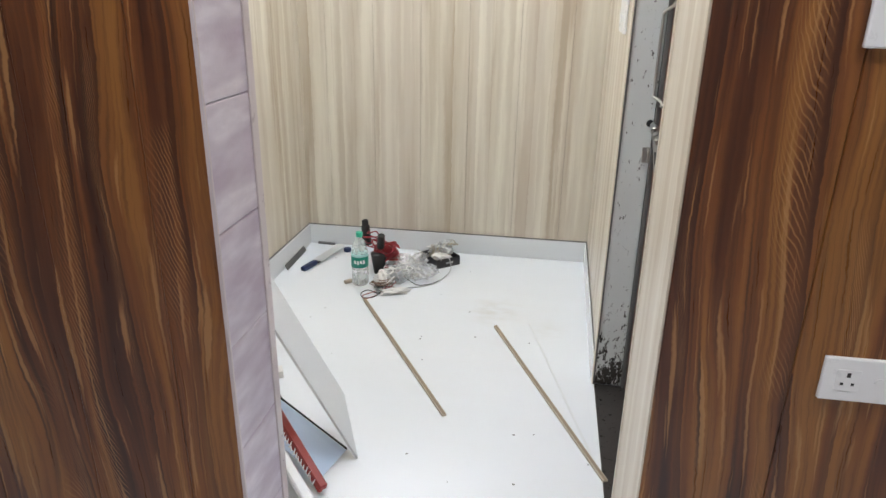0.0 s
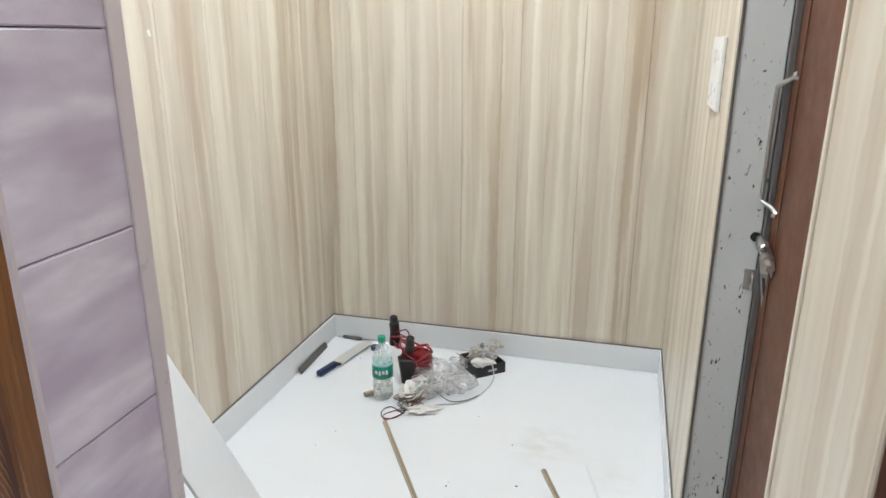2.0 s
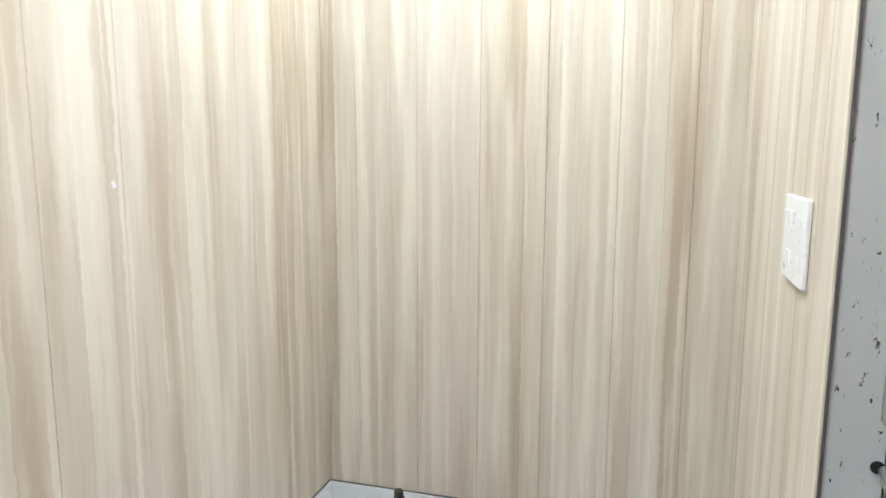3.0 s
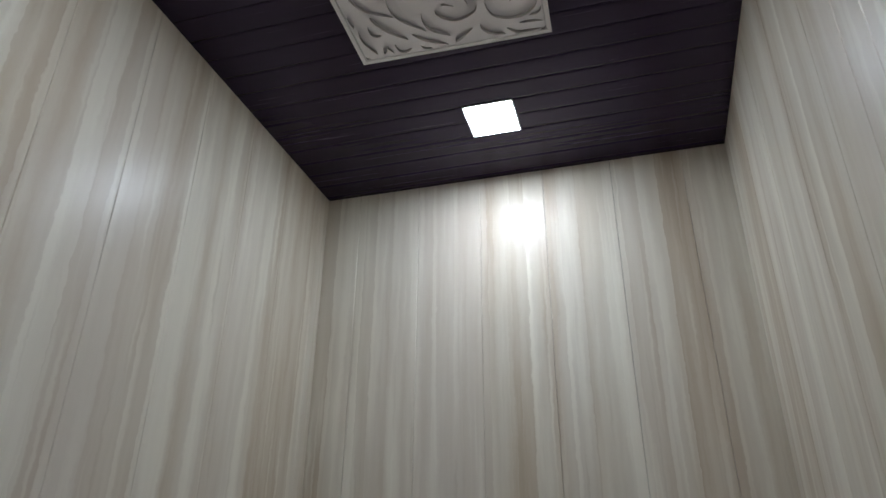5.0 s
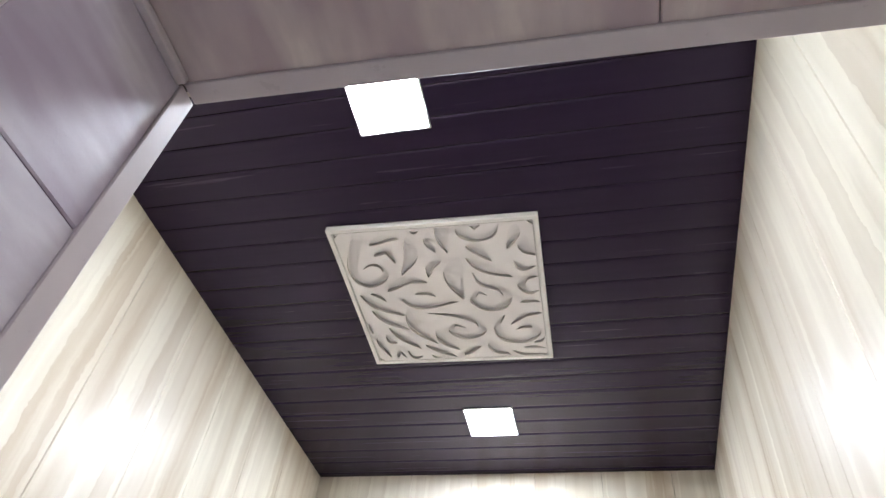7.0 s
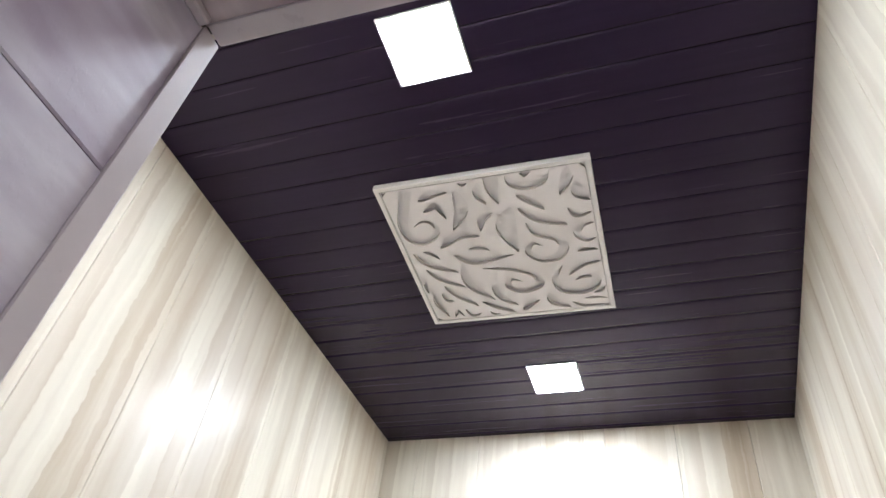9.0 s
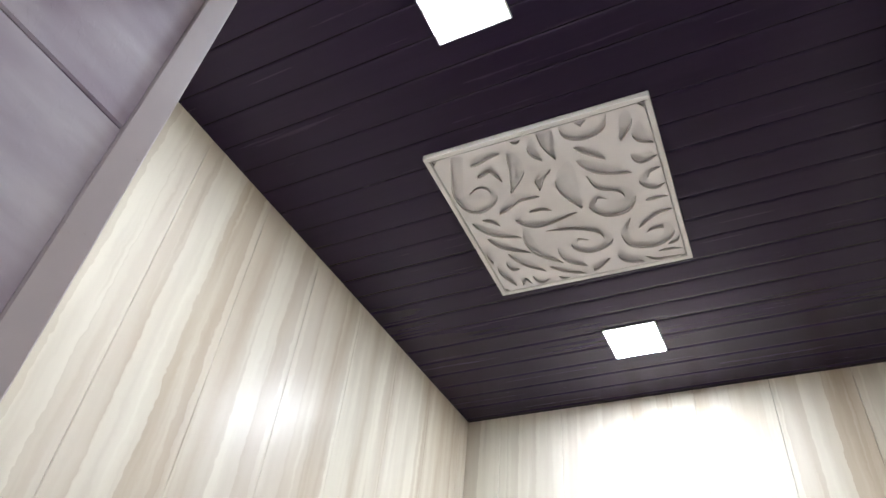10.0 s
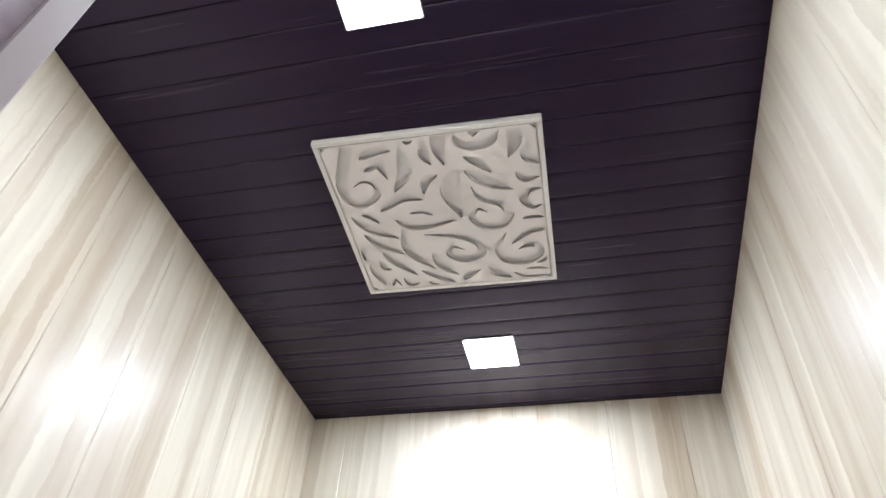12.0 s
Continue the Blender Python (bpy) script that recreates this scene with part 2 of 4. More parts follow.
def ceiling_pvc():
    m = mat("dark_wenge_pvc", 0.25, spec=0.33)
    n = Nodes(m)
    g = n.noise(n.stretch(1.6, 70, 1), 1, 5, 0.65, 0.5)
    wide = n.noise(n.stretch(0.8, 9, 1), 1, 3)
    c = n.ramp(n.math("ADD", n.math("MULTIPLY", g, 0.5), n.math("MULTIPLY", wide, 0.5)),
               (0.3, (0.0140, 0.0078, 0.0215)), (0.7, (0.0200, 0.0110, 0.0285)))
    scuff = n.ramp(n.noise(n.stretch(7, 60, 1), 1, 4, 0.7, 0.6), (0.72, 0.0), (0.8, 0.4))
    n.colour(n.mix(scuff, c, (0.10, 0.08, 0.09)))
    n.b.inputs["Specular Tint"].default_value = (0.86, 0.74, 1.0, 1)
    n.rough(n.ramp(g, (0.3, 0.22), (0.7, 0.28)))
    n.bump(g, 0.02, 0.001)
    return m


def glow(name, strength, colour=(1.0, 1.0, 1.0)):
    m = mat(name, 0.4, colour=(0.9, 0.9, 0.9))
    b = m.node_tree.nodes["Principled BSDF"]
    b.inputs["Emission Color"].default_value = (*colour, 1)
    b.inputs["Emission Strength"].default_value = strength
    return m


def thin_film(name, alpha, rough, colour):
    """Thin clear plastic that one sees through, with bright gloss."""
    m = mat(name, rough, colour=colour, spec=0.8)
    n = Nodes(m)
    k = n.noise(n.stretch(45, 45, 45), 1, 4, 0.6)
    n.link(n.ramp(k, (0.3, alpha * 0.55), (0.7, min(1.0, alpha * 1.5))), n.b.inputs["Alpha"])
    return m


BEIGE = beige_stripe()
WALNUT = walnut()
LILAC = lilac_print("lilac_wood_print_pvc", "y")
SOFFIT = lilac_print("taupe_wood_print_pvc", "x", (0.98, 0.89, 0.75))
BEAD = speckled("lilac_grey_bead_pvc", (0.50, 0.44, 0.46), (0.58, 0.52, 0.53), 0.3, 25, bump=0.03)
CREAM = speckled("cream_bead_pvc", (0.62, 0.56, 0.45), (0.72, 0.67, 0.56), 0.35, 25, bump=0.03)
FLOOR = marble("white_marble_floor", (0.755, 0.785, 0.82), (0.71, 0.70, 0.68), 0.16, ((1.07, -0.67, 0.16, 0.4), (1.30, -0.80, 0.12, 0.2)))
SKIRT = marble("grey_white_marble", (0.75, 0.77, 0.785), (0.62, 0.63, 0.64), 0.18)
PLASTER = speckled("off_white_plaster", (0.66, 0.64, 0.6), (0.74, 0.72, 0.68), 0.8, 30)
CORE = speckled("raw_cement", (0.10, 0.09, 0.08), (0.16, 0.145, 0.13), 0.9, 60)
CEIL = ceiling_pvc()
JALI = speckled("ivory_cut_board", (0.80, 0.76, 0.76), (0.84, 0.80, 0.80), 0.5, 60, bump=0.05)
RIM = speckled("ivory_rim_board", (0.80, 0.77, 0.76), (0.84, 0.81, 0.80), 0.4, 40, bump=0.03)
# darker tone for the cut walls: the recesses' shade is put into the colour
JALI_SHADE = speckled("shaded_cut_board_wall", (0.45, 0.42, 0.40), (0.52, 0.49, 0.47), 0.8, 90)
JALI_BACK = speckled("pale_backing_board", (0.76, 0.725, 0.725), (0.81, 0.77, 0.77), 0.6, 60, bump=0.05)
STEEL = chipped_paint()
LEAF = speckled("brown_door_paint", (0.095, 0.036, 0.018), (0.138, 0.054, 0.028), 0.42, 18, bump=0.12, spec=0.3)
GRANITE = speckled("dusty_black_granite", (0.016, 0.014, 0.013), (0.06, 0.052, 0.047), 0.3, 80)
CHROME = speckled("worn_nickel", (0.40, 0.39, 0.37), (0.60, 0.59, 0.56), 0.42, 90, metal=1.0)
WHITE = speckled("white_plastic", (0.76, 0.77, 0.77), (0.82, 0.82, 0.82), 0.3, 30, bump=0.02)
GREY = speckled("grey_plastic", (0.42, 0.43, 0.43), (0.5, 0.5, 0.5), 0.4, 30, bump=0.02)
BLACK = speckled("black_plastic", (0.008, 0.008, 0.008), (0.02, 0.02, 0.02), 0.4, 60)
RED = speckled("red_plastic", (0.20, 0.010, 0.018), (0.34, 0.018, 0.028), 0.35, 60)
REDPAINT = speckled("maroon_paint", (0.20, 0.018, 0.014), (0.30, 0.035, 0.026), 0.4, 50)
BLUE = speckled("navy_plastic", (0.006, 0.016, 0.06), (0.012, 0.03, 0.10), 0.4, 60)
BLADE = speckled("dusty_steel_blade", (0.46, 0.46, 0.45), (0.60, 0.60, 0.59), 0.4, 70, metal=0.2)
IRON = speckled("dark_dusty_iron", (0.10, 0.10, 0.10), (0.22, 0.21, 0.2), 0.5, 70, metal=0.4)
WOOD = speckled("pale_raw_wood", (0.36, 0.31, 0.24), (0.50, 0.44, 0.35), 0.6, 45)
WOODTOP = speckled("tan_wood_bead", (0.20, 0.15, 0.10), (0.31, 0.24, 0.165), 0.5, 45)
CARD = speckled("black_card", (0.010, 0.009, 0.009), (0.03, 0.027, 0.025), 0.5, 60)
CARDIN = speckled("brown_card", (0.14, 0.09, 0.055), (0.2, 0.13, 0.08), 0.8, 50)
PAPER = speckled("crumpled_paper", (0.62, 0.60, 0.57), (0.74, 0.73, 0.70), 0.7, 35)
GREEN = speckled("teal_green_label", (0.0, 0.19, 0.135), (0.006, 0.27, 0.19), 0.4, 50, bump=0.02)
AQUA = speckled("pale_aqua_film", (0.36, 0.60, 0.60), (0.44, 0.67, 0.67), 0.35, 50, bump=0.02)
CAP = speckled("green_cap_plastic", (0.01, 0.30, 0.18), (0.02, 0.38, 0.24), 0.35, 50, bump=0.02)
BACKPVC = speckled("grey_white_pvc_back", (0.60, 0.62, 0.63), (0.68, 0.70, 0.71), 0.35, 12, bump=0.03)
# the blue is a sky reflection put into the sheet's base colour
BLUEPVC = speckled("glossy_sheet_blue_reflection", (0.50, 0.62, 0.78), (0.57, 0.68, 0.82), 0.12, 8, bump=0.02)
WATER = thin_film("clear_pet", 0.30, 0.08, (0.80, 0.84, 0.84))
FILM = thin_film("crumpled_clear_film", 0.36, 0.22, (0.66, 0.66, 0.66))
DIFFUSER = glow("lit_lamp_diffuser", LAMP, (0.88, 0.94, 1.0))
HALLGLOW = glow("lit_hall_diffuser", HALL, (0.95, 0.95, 1.0))


# ---- mesh helpers ----
def mesh_of(bm, name, material):
    me = bpy.data.meshes.new(name)
    bmesh.ops.recalc_face_normals(bm, faces=bm.faces)
    bm.to_mesh(me)
    bm.free()
    for mm in (material if isinstance(material, (list, tuple)) else [material]):
        me.materials.append(mm)
    return me


def part(name, bm, material, parent=None, label="", smooth=False):
    me = mesh_of(bm, name, material)
    if smooth:
        for f in me.polygons:
            f.use_smooth = True
    ob = new(name, me)
    if parent is not None:
        ob.parent = parent
    return tagged(ob, label)


def empty(name, x=0, y=0, z=0, rz=0):
    ob = new(name)
    ob.matrix_basis = pose(x, y, z, 0, 0, rz)
    return ob


def box(x0, x1, y0, y1, z0, z1, bevel=0.0, bm=None, seg=1):
    bm = bm or bmesh.new()
    r = bmesh.ops.create_cube(bm, size=1.0, matrix=Matrix.Translation(((x0 + x1) / 2, (y0 + y1) / 2, (z0 + z1) / 2))
                              @ Matrix.Diagonal((abs(x1 - x0), abs(y1 - y0), abs(z1 - z0), 1)))
    if bevel:
        es = list({e for v in r["verts"] for e in v.link_edges})
        bmesh.ops.bevel(bm, geom=es, offset=bevel, segments=seg, affect="EDGES", profile=0.5)
    return bm


def moved(bm, m):
    bmesh.ops.transform(bm, matrix=m, verts=bm.verts)
    return bm


def rod(a, b, r, n=10, bm=None, r2=None):
    bm = bm or bmesh.new()
    a, b = Vector(a), Vector(b)
    q = (b - a).to_track_quat("Z", "Y").to_matrix().to_4x4()
    bmesh.ops.create_cone(bm, cap_ends=True, segments=n, radius1=r, radius2=r if r2 is None else r2, depth=(b - a).length,
                          matrix=Matrix.Translation((a + b) / 2) @ q)
    return bm


def lathe(profile, n=20):
    """A turned form from (radius, height) pairs."""
    bm = bmesh.new()
    rings = [[bm.verts.new((r * math.cos(2 * math.pi * i / n), r * math.sin(2 * math.pi * i / n), z)) for i in range(n)]
             for r, z in profile]
    for lo, hi in zip(rings, rings[1:]):
        for i in range(n):
            bm.faces.new((lo[i], lo[(i + 1) % n], hi[(i + 1) % n], hi[i]))
    bm.faces.new(rings[0][::-1])
    bm.faces.new(rings[-1])
    return bm


def spline(points, steps=8):
    """Catmull-Rom through the points."""
    p = [Vector(q) for q in points]
    p = [2 * p[0] - p[1]] + p + [2 * p[-1] - p[-2]]
    out = []
    for i in range(1, len(p) - 2):
        for k in range(steps):
            t = k / steps
            out.append(0.5 * (2 * p[i] + (p[i + 1] - p[i - 1]) * t + (2 * p[i - 1] - 5 * p[i] + 4 * p[i + 1] - p[i + 2]) * t * t
                              + (3 * p[i] - p[i - 1] - 3 * p[i + 1] + p[i + 2]) * t ** 3))
    return out + [p[-2]]


def tube(points, r, n=6, bm=None, steps=6):
    """A cable through the points."""
    bm = bm or bmesh.new()
    line = spline(points, steps)
    rings = []
    for i, q in enumerate(line):
        d = (line[min(i + 1, len(line) - 1)] - line[max(i - 1, 0)]).normalized()
        s = d.cross(Vector((0.31, 0.2, 0.93))).normalized()
        u = d.cross(s)
        rings.append([bm.verts.new(q + r * (math.cos(2 * math.pi * k / n) * s + math.sin(2 * math.pi * k / n) * u)) for k in range(n)])
    for lo, hi in zip(rings, rings[1:]):
        for k in range(n):
            bm.faces.new((lo[k], lo[(k + 1) % n], hi[(k + 1) % n], hi[k]))
    bm.faces.new(rings[0][::-1])
    bm.faces.new(rings[-1])
    return bm


def plank_mesh(name, w, h, material, t=0.008, c=0.0022):
    """A cladding plank with chamfered long edges: x along the wall, front at y = 0, z up."""
    bm = bmesh.new()
    prof = [(0, -t), (w, -t), (w, -c), (w - c, 0), (c, 0), (0, -c)]
    lo = [bm.verts.new((x, y, 0)) for x, y in prof]
    hi = [bm.verts.new((x, y, h)) for x, y in prof]
    for i in range(6):
        bm.faces.new((lo[i], lo[(i + 1) % 6], hi[(i + 1) % 6], hi[i]))
    bm.faces.new(lo[::-1])
    bm.faces.new(hi)
    return mesh_of(bm, name, material)


def planks(parent, cuts, h, z, place, material, gap=0.0006):
    """Upright planks between the cuts along a wall; place(s) gives the pose at length s."""
    for a, b in zip(cuts, cuts[1:]):
        ob = new("cladding_plank", plank_mesh("cladding_plank", b - a - gap, h, material))
        ob.parent = parent
        ob.matrix_basis = place(a + gap / 2, z)


# ---- structure: floors ----
floor = part("floor", box(-1.9, 3.4, -5.2, 0.12, -0.12, 0.0), FLOOR)
tagged(floor, "glossy white marble floor with faint beige veins", "floor", kind="structure")
sill = part("door_sill", box(1.474, 1.62, RETURN + 0.004, DY - 0.0, -0.02, 0.004, 0.002), GRANITE)
tagged(sill, "dusty black granite threshold under the brown door", "threshold", kind="structure")

# ---- structure: room walls ----
wall_back = tagged(part("wall_back", box(-0.12, 1.72, 0.009, 0.12, 0, 3.1), CORE), "beige striped PVC plank wall with cream streaks", "wall", kind="structure")
wall_left = tagged(part("wall_left", box(-0.16, -0.042, INNER, 0.008, 0, 3.1), CORE), "beige and pinkish striped PVC plank wall", "wall", kind="structure")
bm = box(W + 0.009, 1.72, DY + 0.045, 0.008, 0, 3.1)
box(W + 0.009, 1.72, INNER, DY + 0.044, DT + 0.045, 3.1, bm=bm)
wall_right = tagged(part("wall_right", bm, CORE), "fine beige striped PVC plank wall beside the door", "wall", kind="structure")

# ---- structure: partition with the opening ----
bm = box(-1.9, OL - 0.009, FRONT + 0.009, INNER - 0.009, 0, 3.1)
box(OR + 0.009, 3.4, FRONT + 0.009, INNER - 0.009, 0, 3.1, bm=bm)
box(OL - 0.009, OR + 0.009, FRONT + 0.009, INNER - 0.009, OH + 0.009, 3.1, bm=bm)
box(OR + 0.009, 1.72, INNER - 0.0085, RETURN - 0.002, 0, DT + 0.044, bm=bm)
wall_front = tagged(part("wall_front", bm, CORE), "partition clad in dark walnut print PVC round an opening", "wall", kind="structure")

# ---- structure: hall round the camera ----
hall = [("wall_hall_left", (-1.99, -1.9, -5.2, FRONT, 0, 2.8)), ("wall_hall_right", (3.4, 3.49, -5.2, FRONT, 0, 2.8)),
        ("wall_hall_back", (-1.99, 3.49, -5.29, -5.2, 0, 2.8))]
for nm, b6 in hall:
    tagged(part(nm, box(*b6), PLASTER), "plain off-white plaster wall of the hall", "wall", kind="structure")
tagged(part("ceiling_hall", box(-1.99, 3.49, -5.29, FRONT, 2.8, 2.9), PLASTER), "plain off-white hall ceiling", "ceiling", kind="structure")

# ---- structure: room ceiling, grooved dark boards in one mesh ----
bm = bmesh.new()
edges = [0.004]
y = -0.0265
while y > INNER + 0.01:
    edges.append(y)
    y -= 0.0809
edges.append(INNER + 0.002)
for a, b in zip(edges, edges[1:]):
    lo, hi, c = b + 0.0005, a - 0.0005, 0.0027
    prof = [(lo, H + 0.01), (lo, H + c), (lo + c, H + 0.0006), (lo + 3 * c, H), (hi - 3 * c, H), (hi - c, H + 0.0006), (hi, H + c), (hi, H + 0.01)]
    va = [bm.verts.new((-0.05, yy, zz)) for yy, zz in prof]
    vb = [bm.verts.new((W + 0.004, yy, zz)) for yy, zz in prof]
    for i in range(7):
        bm.faces.new((va[i], va[i + 1], vb[i + 1], vb[i]))
box(-0.12, 1.72, INNER, 0.12, H + 0.0085, H + 0.115, bm=bm)
tagged(part("ceiling", bm, CEIL), "dark wenge grooved PVC ceiling with a satin sheen", "ceiling", kind="structure")

# ---- ceiling lamps ----
def square_lamp(x, y, z, size, diffuser, label):
    ob = empty("ceiling_lamp", x, y, z)
    h = size / 2
    bm = box(-h, h, -h, h, -0.006, 0.0, 0.002)
    top = [f for f in bm.faces if f.normal.z < -0.9 and f.calc_area() > 0.5 * size * size]
    bmesh.ops.inset_region(bm, faces=top, thickness=0.006, depth=-0.0015)
    part("bezel", bm, WHITE, ob, "white bezel")
    k = h - 0.007
    part("diffuser", box(-k, k, -k, k, -0.0062, -0.0035), diffuser, ob, "bright white diffuser")
    return tagged(ob, label, "ceiling lamp", "ceiling lamps")


square_lamp(0.741, -0.354, H, 0.166, DIFFUSER, "lit square LED lamp on the dark ceiling near the back wall")
square_lamp(0.709, -1.624, H, 0.166, DIFFUSER, "lit square LED lamp on the dark ceiling near the opening")
for hx in (0.3, 2.1):
    square_lamp(hx, -2.8, 2.8, 0.45, HALLGLOW, "lit square panel lamp on the hall ceiling")

# ---- ceiling grille: ivory board with swirling cut-outs over a backing ----
GX, GY, GW, GD = 0.4535, -1.2815, 0.546, 0.5615
grille = empty("ceiling_grille", GX, GY, H, 1.55)
cut = bpy.data.curves.new("cut_board", "CURVE")
cut.dimensions, cut.fill_mode, cut.extrude = "2D", "BOTH", 0.0045


def outline(points):
    sp = cut.splines.new("POLY")
    sp.points.add(len(points) - 1)
    for q, (x, y) in zip(sp.points, points):
        q.co = (x, y, 0, 1)
    sp.use_cyclic_u = True


def swirl(w, *pts, blunt=False):
    """A tapered cut-out, w mm at its widest, along a line given in mm on the board; blunt: wide from its start on."""
    line = spline([(x / 1000, y * 0.983 / 1000, 0) for x, y in pts], 7)
    n = len(line)
    a, b = [], []
    for i, q in enumerate(line):
        d = (line[min(i + 1, n - 1)] - line[max(i - 1, 0)]).normalized()
        t = i / (n - 1)
        r = 0.56 * w / 1000 * max(0.04, math.sin(math.pi * (0.5 + 0.5 * t if blunt else t ** 0.85))) ** 0.8
        side = Vector((-d.y, d.x, 0)) * r
        for lst, v in ((a, q + side), (b, q - side)):
            lst.append((min(max(v.x, 0.002), 0.515), min(max(v.y, 0.002), 0.529)))
    outline(a + b[::-1])


outline([(0.0005, -0.0005), (0.5165, -0.0005), (0.5165, 0.5315), (0.0005, 0.5315)])
for cx, cy, sx, sy in ((0.0015, 0.0005, 1, 1), (0.5155, 0.0005, -1, 1), (0.0015, 0.5305, 1, -1), (0.5155, 0.5305, -1, -1)):
    outline([(cx, cy), (cx + 0.014 * sx, cy), (cx, cy + 0.014 * sy)])
swirl(27, (68, 6), (43, 64), (24, 113), (20, 150), (29, 182), (56, 196), (91, 181), (108, 153), (98, 127), (74, 120), (50, 133), blunt=True)
swirl(24, (87, 48), (130, 28), (169, 32))
swirl(20, (90, 88), (128, 72), (142, 120))
swirl(33, (190, 27), (190, 95), (151, 165))
swirl(22, (253, 13), (245, 54), (257, 89))
swirl(34, (288, 4), (283, 48), (288, 94), blunt=True)
swirl(25, (325, 3), (336, 32), (370, 46), (410, 38), (431, 6))
outline([(0.358, 0.004), (0.388, 0.004), (0.370, 0.019)])
swirl(27, (474, 5), (466, 45), (445, 92))
swirl(26, (495, 48), (488, 92), (514, 122))
swirl(22, (338, 74), (373, 100), (399, 134))
swirl(32, (333, 117), (383, 161), (447, 197))
swirl(18, (458, 137), (476, 166), (514, 162))
swirl(19, (514, 200), (481, 206), (468, 236), (488, 262), (514, 256))
swirl(24, (343, 172), (362, 217), (410, 241), (426, 276), (404, 314), (360, 316), (330, 283), (346, 252), (371, 264))
swirl(22, (266, 121), (235, 138), (221, 181))
swirl(48, (315, 110), (290, 183), (303, 276))
swirl(29, (97, 227), (157, 187), (214, 200))
swirl(13, (171, 245), (202, 242), (228, 258))
swirl(26, (127, 263), (180, 294), (288, 285))
swirl(13, (458, 301), (488, 296), (514, 303))
swirl(26, (14, 237), (56, 289), (121, 332))
swirl(13, (44, 234), (66, 244), (83, 270))
swirl(21, (31, 306), (67, 354), (125, 398))
swirl(27, (138, 298), (141, 390), (197, 468))
swirl(22, (191, 327), (274, 344), (330, 377), (334, 421), (285, 440), (248, 415), (259, 386), (291, 399))
swirl(24, (203, 400), (217, 458), (259, 502))
swirl(26, (409, 351), (384, 397), (396, 451), (450, 466), (488, 443), (489, 407), (460, 405), (436, 417))
swirl(18, (514, 349), (469, 352), (422, 394))
swirl(11, (480, 479), (502, 470), (514, 450))
swirl(10, (450, 500), (482, 499), (514, 507))
swirl(11, (413, 510), (450, 532), (514, 533))
swirl(29, (354, 462), (367, 503), (407, 533))
swirl(22, (270, 529), (293, 502), (324, 488))
swirl(19, (156, 471), (201, 504), (246, 534))
swirl(24, (63, 384), (98, 435), (141, 488))
swirl(22, (27, 410), (24, 462), (39, 524))
swirl(16, (49, 412), (55, 447), (74, 456))
swirl(14, (98, 497), (114, 529), (141, 524))
swirl(11, (59, 529), (73, 502), (87, 531))
swirl(8, (168, 520), (180, 533), (199, 534))
swirl(11, (16, 350), (9, 380), (8, 412))
swirl(10, (204, 7), (214, 13), (227, 9))
tmp = bpy.data.objects.new("cut_tmp", cut)
scene.collection.objects.link(tmp)
me = bpy.data.meshes.new_from_object(tmp.evaluated_get(bpy.context.evaluated_depsgraph_get()))
bpy.data.objects.remove(tmp)
me.materials.clear()
me.materials.append(JALI)
me.materials.append(JALI_SHADE)
# upright faces of the cut-outs take the tone with painted shade
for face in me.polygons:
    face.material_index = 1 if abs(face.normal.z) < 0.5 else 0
board = new("cut_board", me)
board.parent = grille
board.matrix_basis = pose(0.0145, 0.0165, -0.0102)
tagged(board, "ivory board with swirling leaf cut-outs")
part("backing", box(0.004, GW - 0.004, 0.004, GD - 0.004, -0.0025, -0.0004), JALI_BACK, grille, "pale backing behind the cut-outs")
for b4 in ((0, GW, 0, 0.0125), (0, GW, GD - 0.0125, GD), (0, 0.0122, 0.0126, GD - 0.0126), (GW - 0.0122, GW, 0.0126, GD - 0.0126)):
    part("rim", box(*b4, -0.0178, -0.0003, 0.0010), RIM, grille)
tagged(grille, "ivory square ceiling panel carved with swirls and leaves", "ceiling panel")

# ---- brown door in its chipped steel frame ----
DX = W + LEAN_R * DY    # face of the right wall at the door
frame_thing = empty("door_frame", DX, DY, 0)
part("jamb", box(0.001, 0.094, -0.002, 0.040, 0.004, DT, 0.002), STEEL, frame_thing, "chipped grey jamb")
part("jamb", box(0.014, 0.105, -0.706, -0.673, 0.004, DT, 0.002), STEEL, frame_thing)
part("head", box(0.012, 0.105, -0.706, 0.040, DT + 0.0005, DT + 0.04, 0.002), STEEL, frame_thing)
part("stop", box(0.0945, 0.1085, -0.018, -0.0022, 0.004, DT - 0.001, 0.002), IRON, frame_thing, "dark-edged rebate stop")
# added dark strip that imitates the shaded gap between bead and jamb
part("edge_line", box(-0.0018, 0.0035, -0.0052, -0.0026, 0.004, DT - 0.001), IRON, frame_thing, "dark strip standing for the shaded gap along the jamb")
hole = rod((0.083, -0.004, 0.938), (0.083, -0.0015, 0.938), 0.011, 14)
part("bolt_hole", hole, BLACK, frame_thing, "dark bolt hole")
tagged(frame_thing, "grey steel door frame with chipped enamel in the striped wall", "door frame")

door = empty("door_1", DX + 0.0185, DY, -0.012)
part("leaf", box(0.091, 0.125, -0.690, -0.019, 0.020, DT - 0.006, 0.002), LEAF, door)
part("edge_strip", box(0.0885, 0.0908, -0.075, -0.021, 0.022, DT - 0.008, 0.001), LEAF, door, "brown lipping strip")
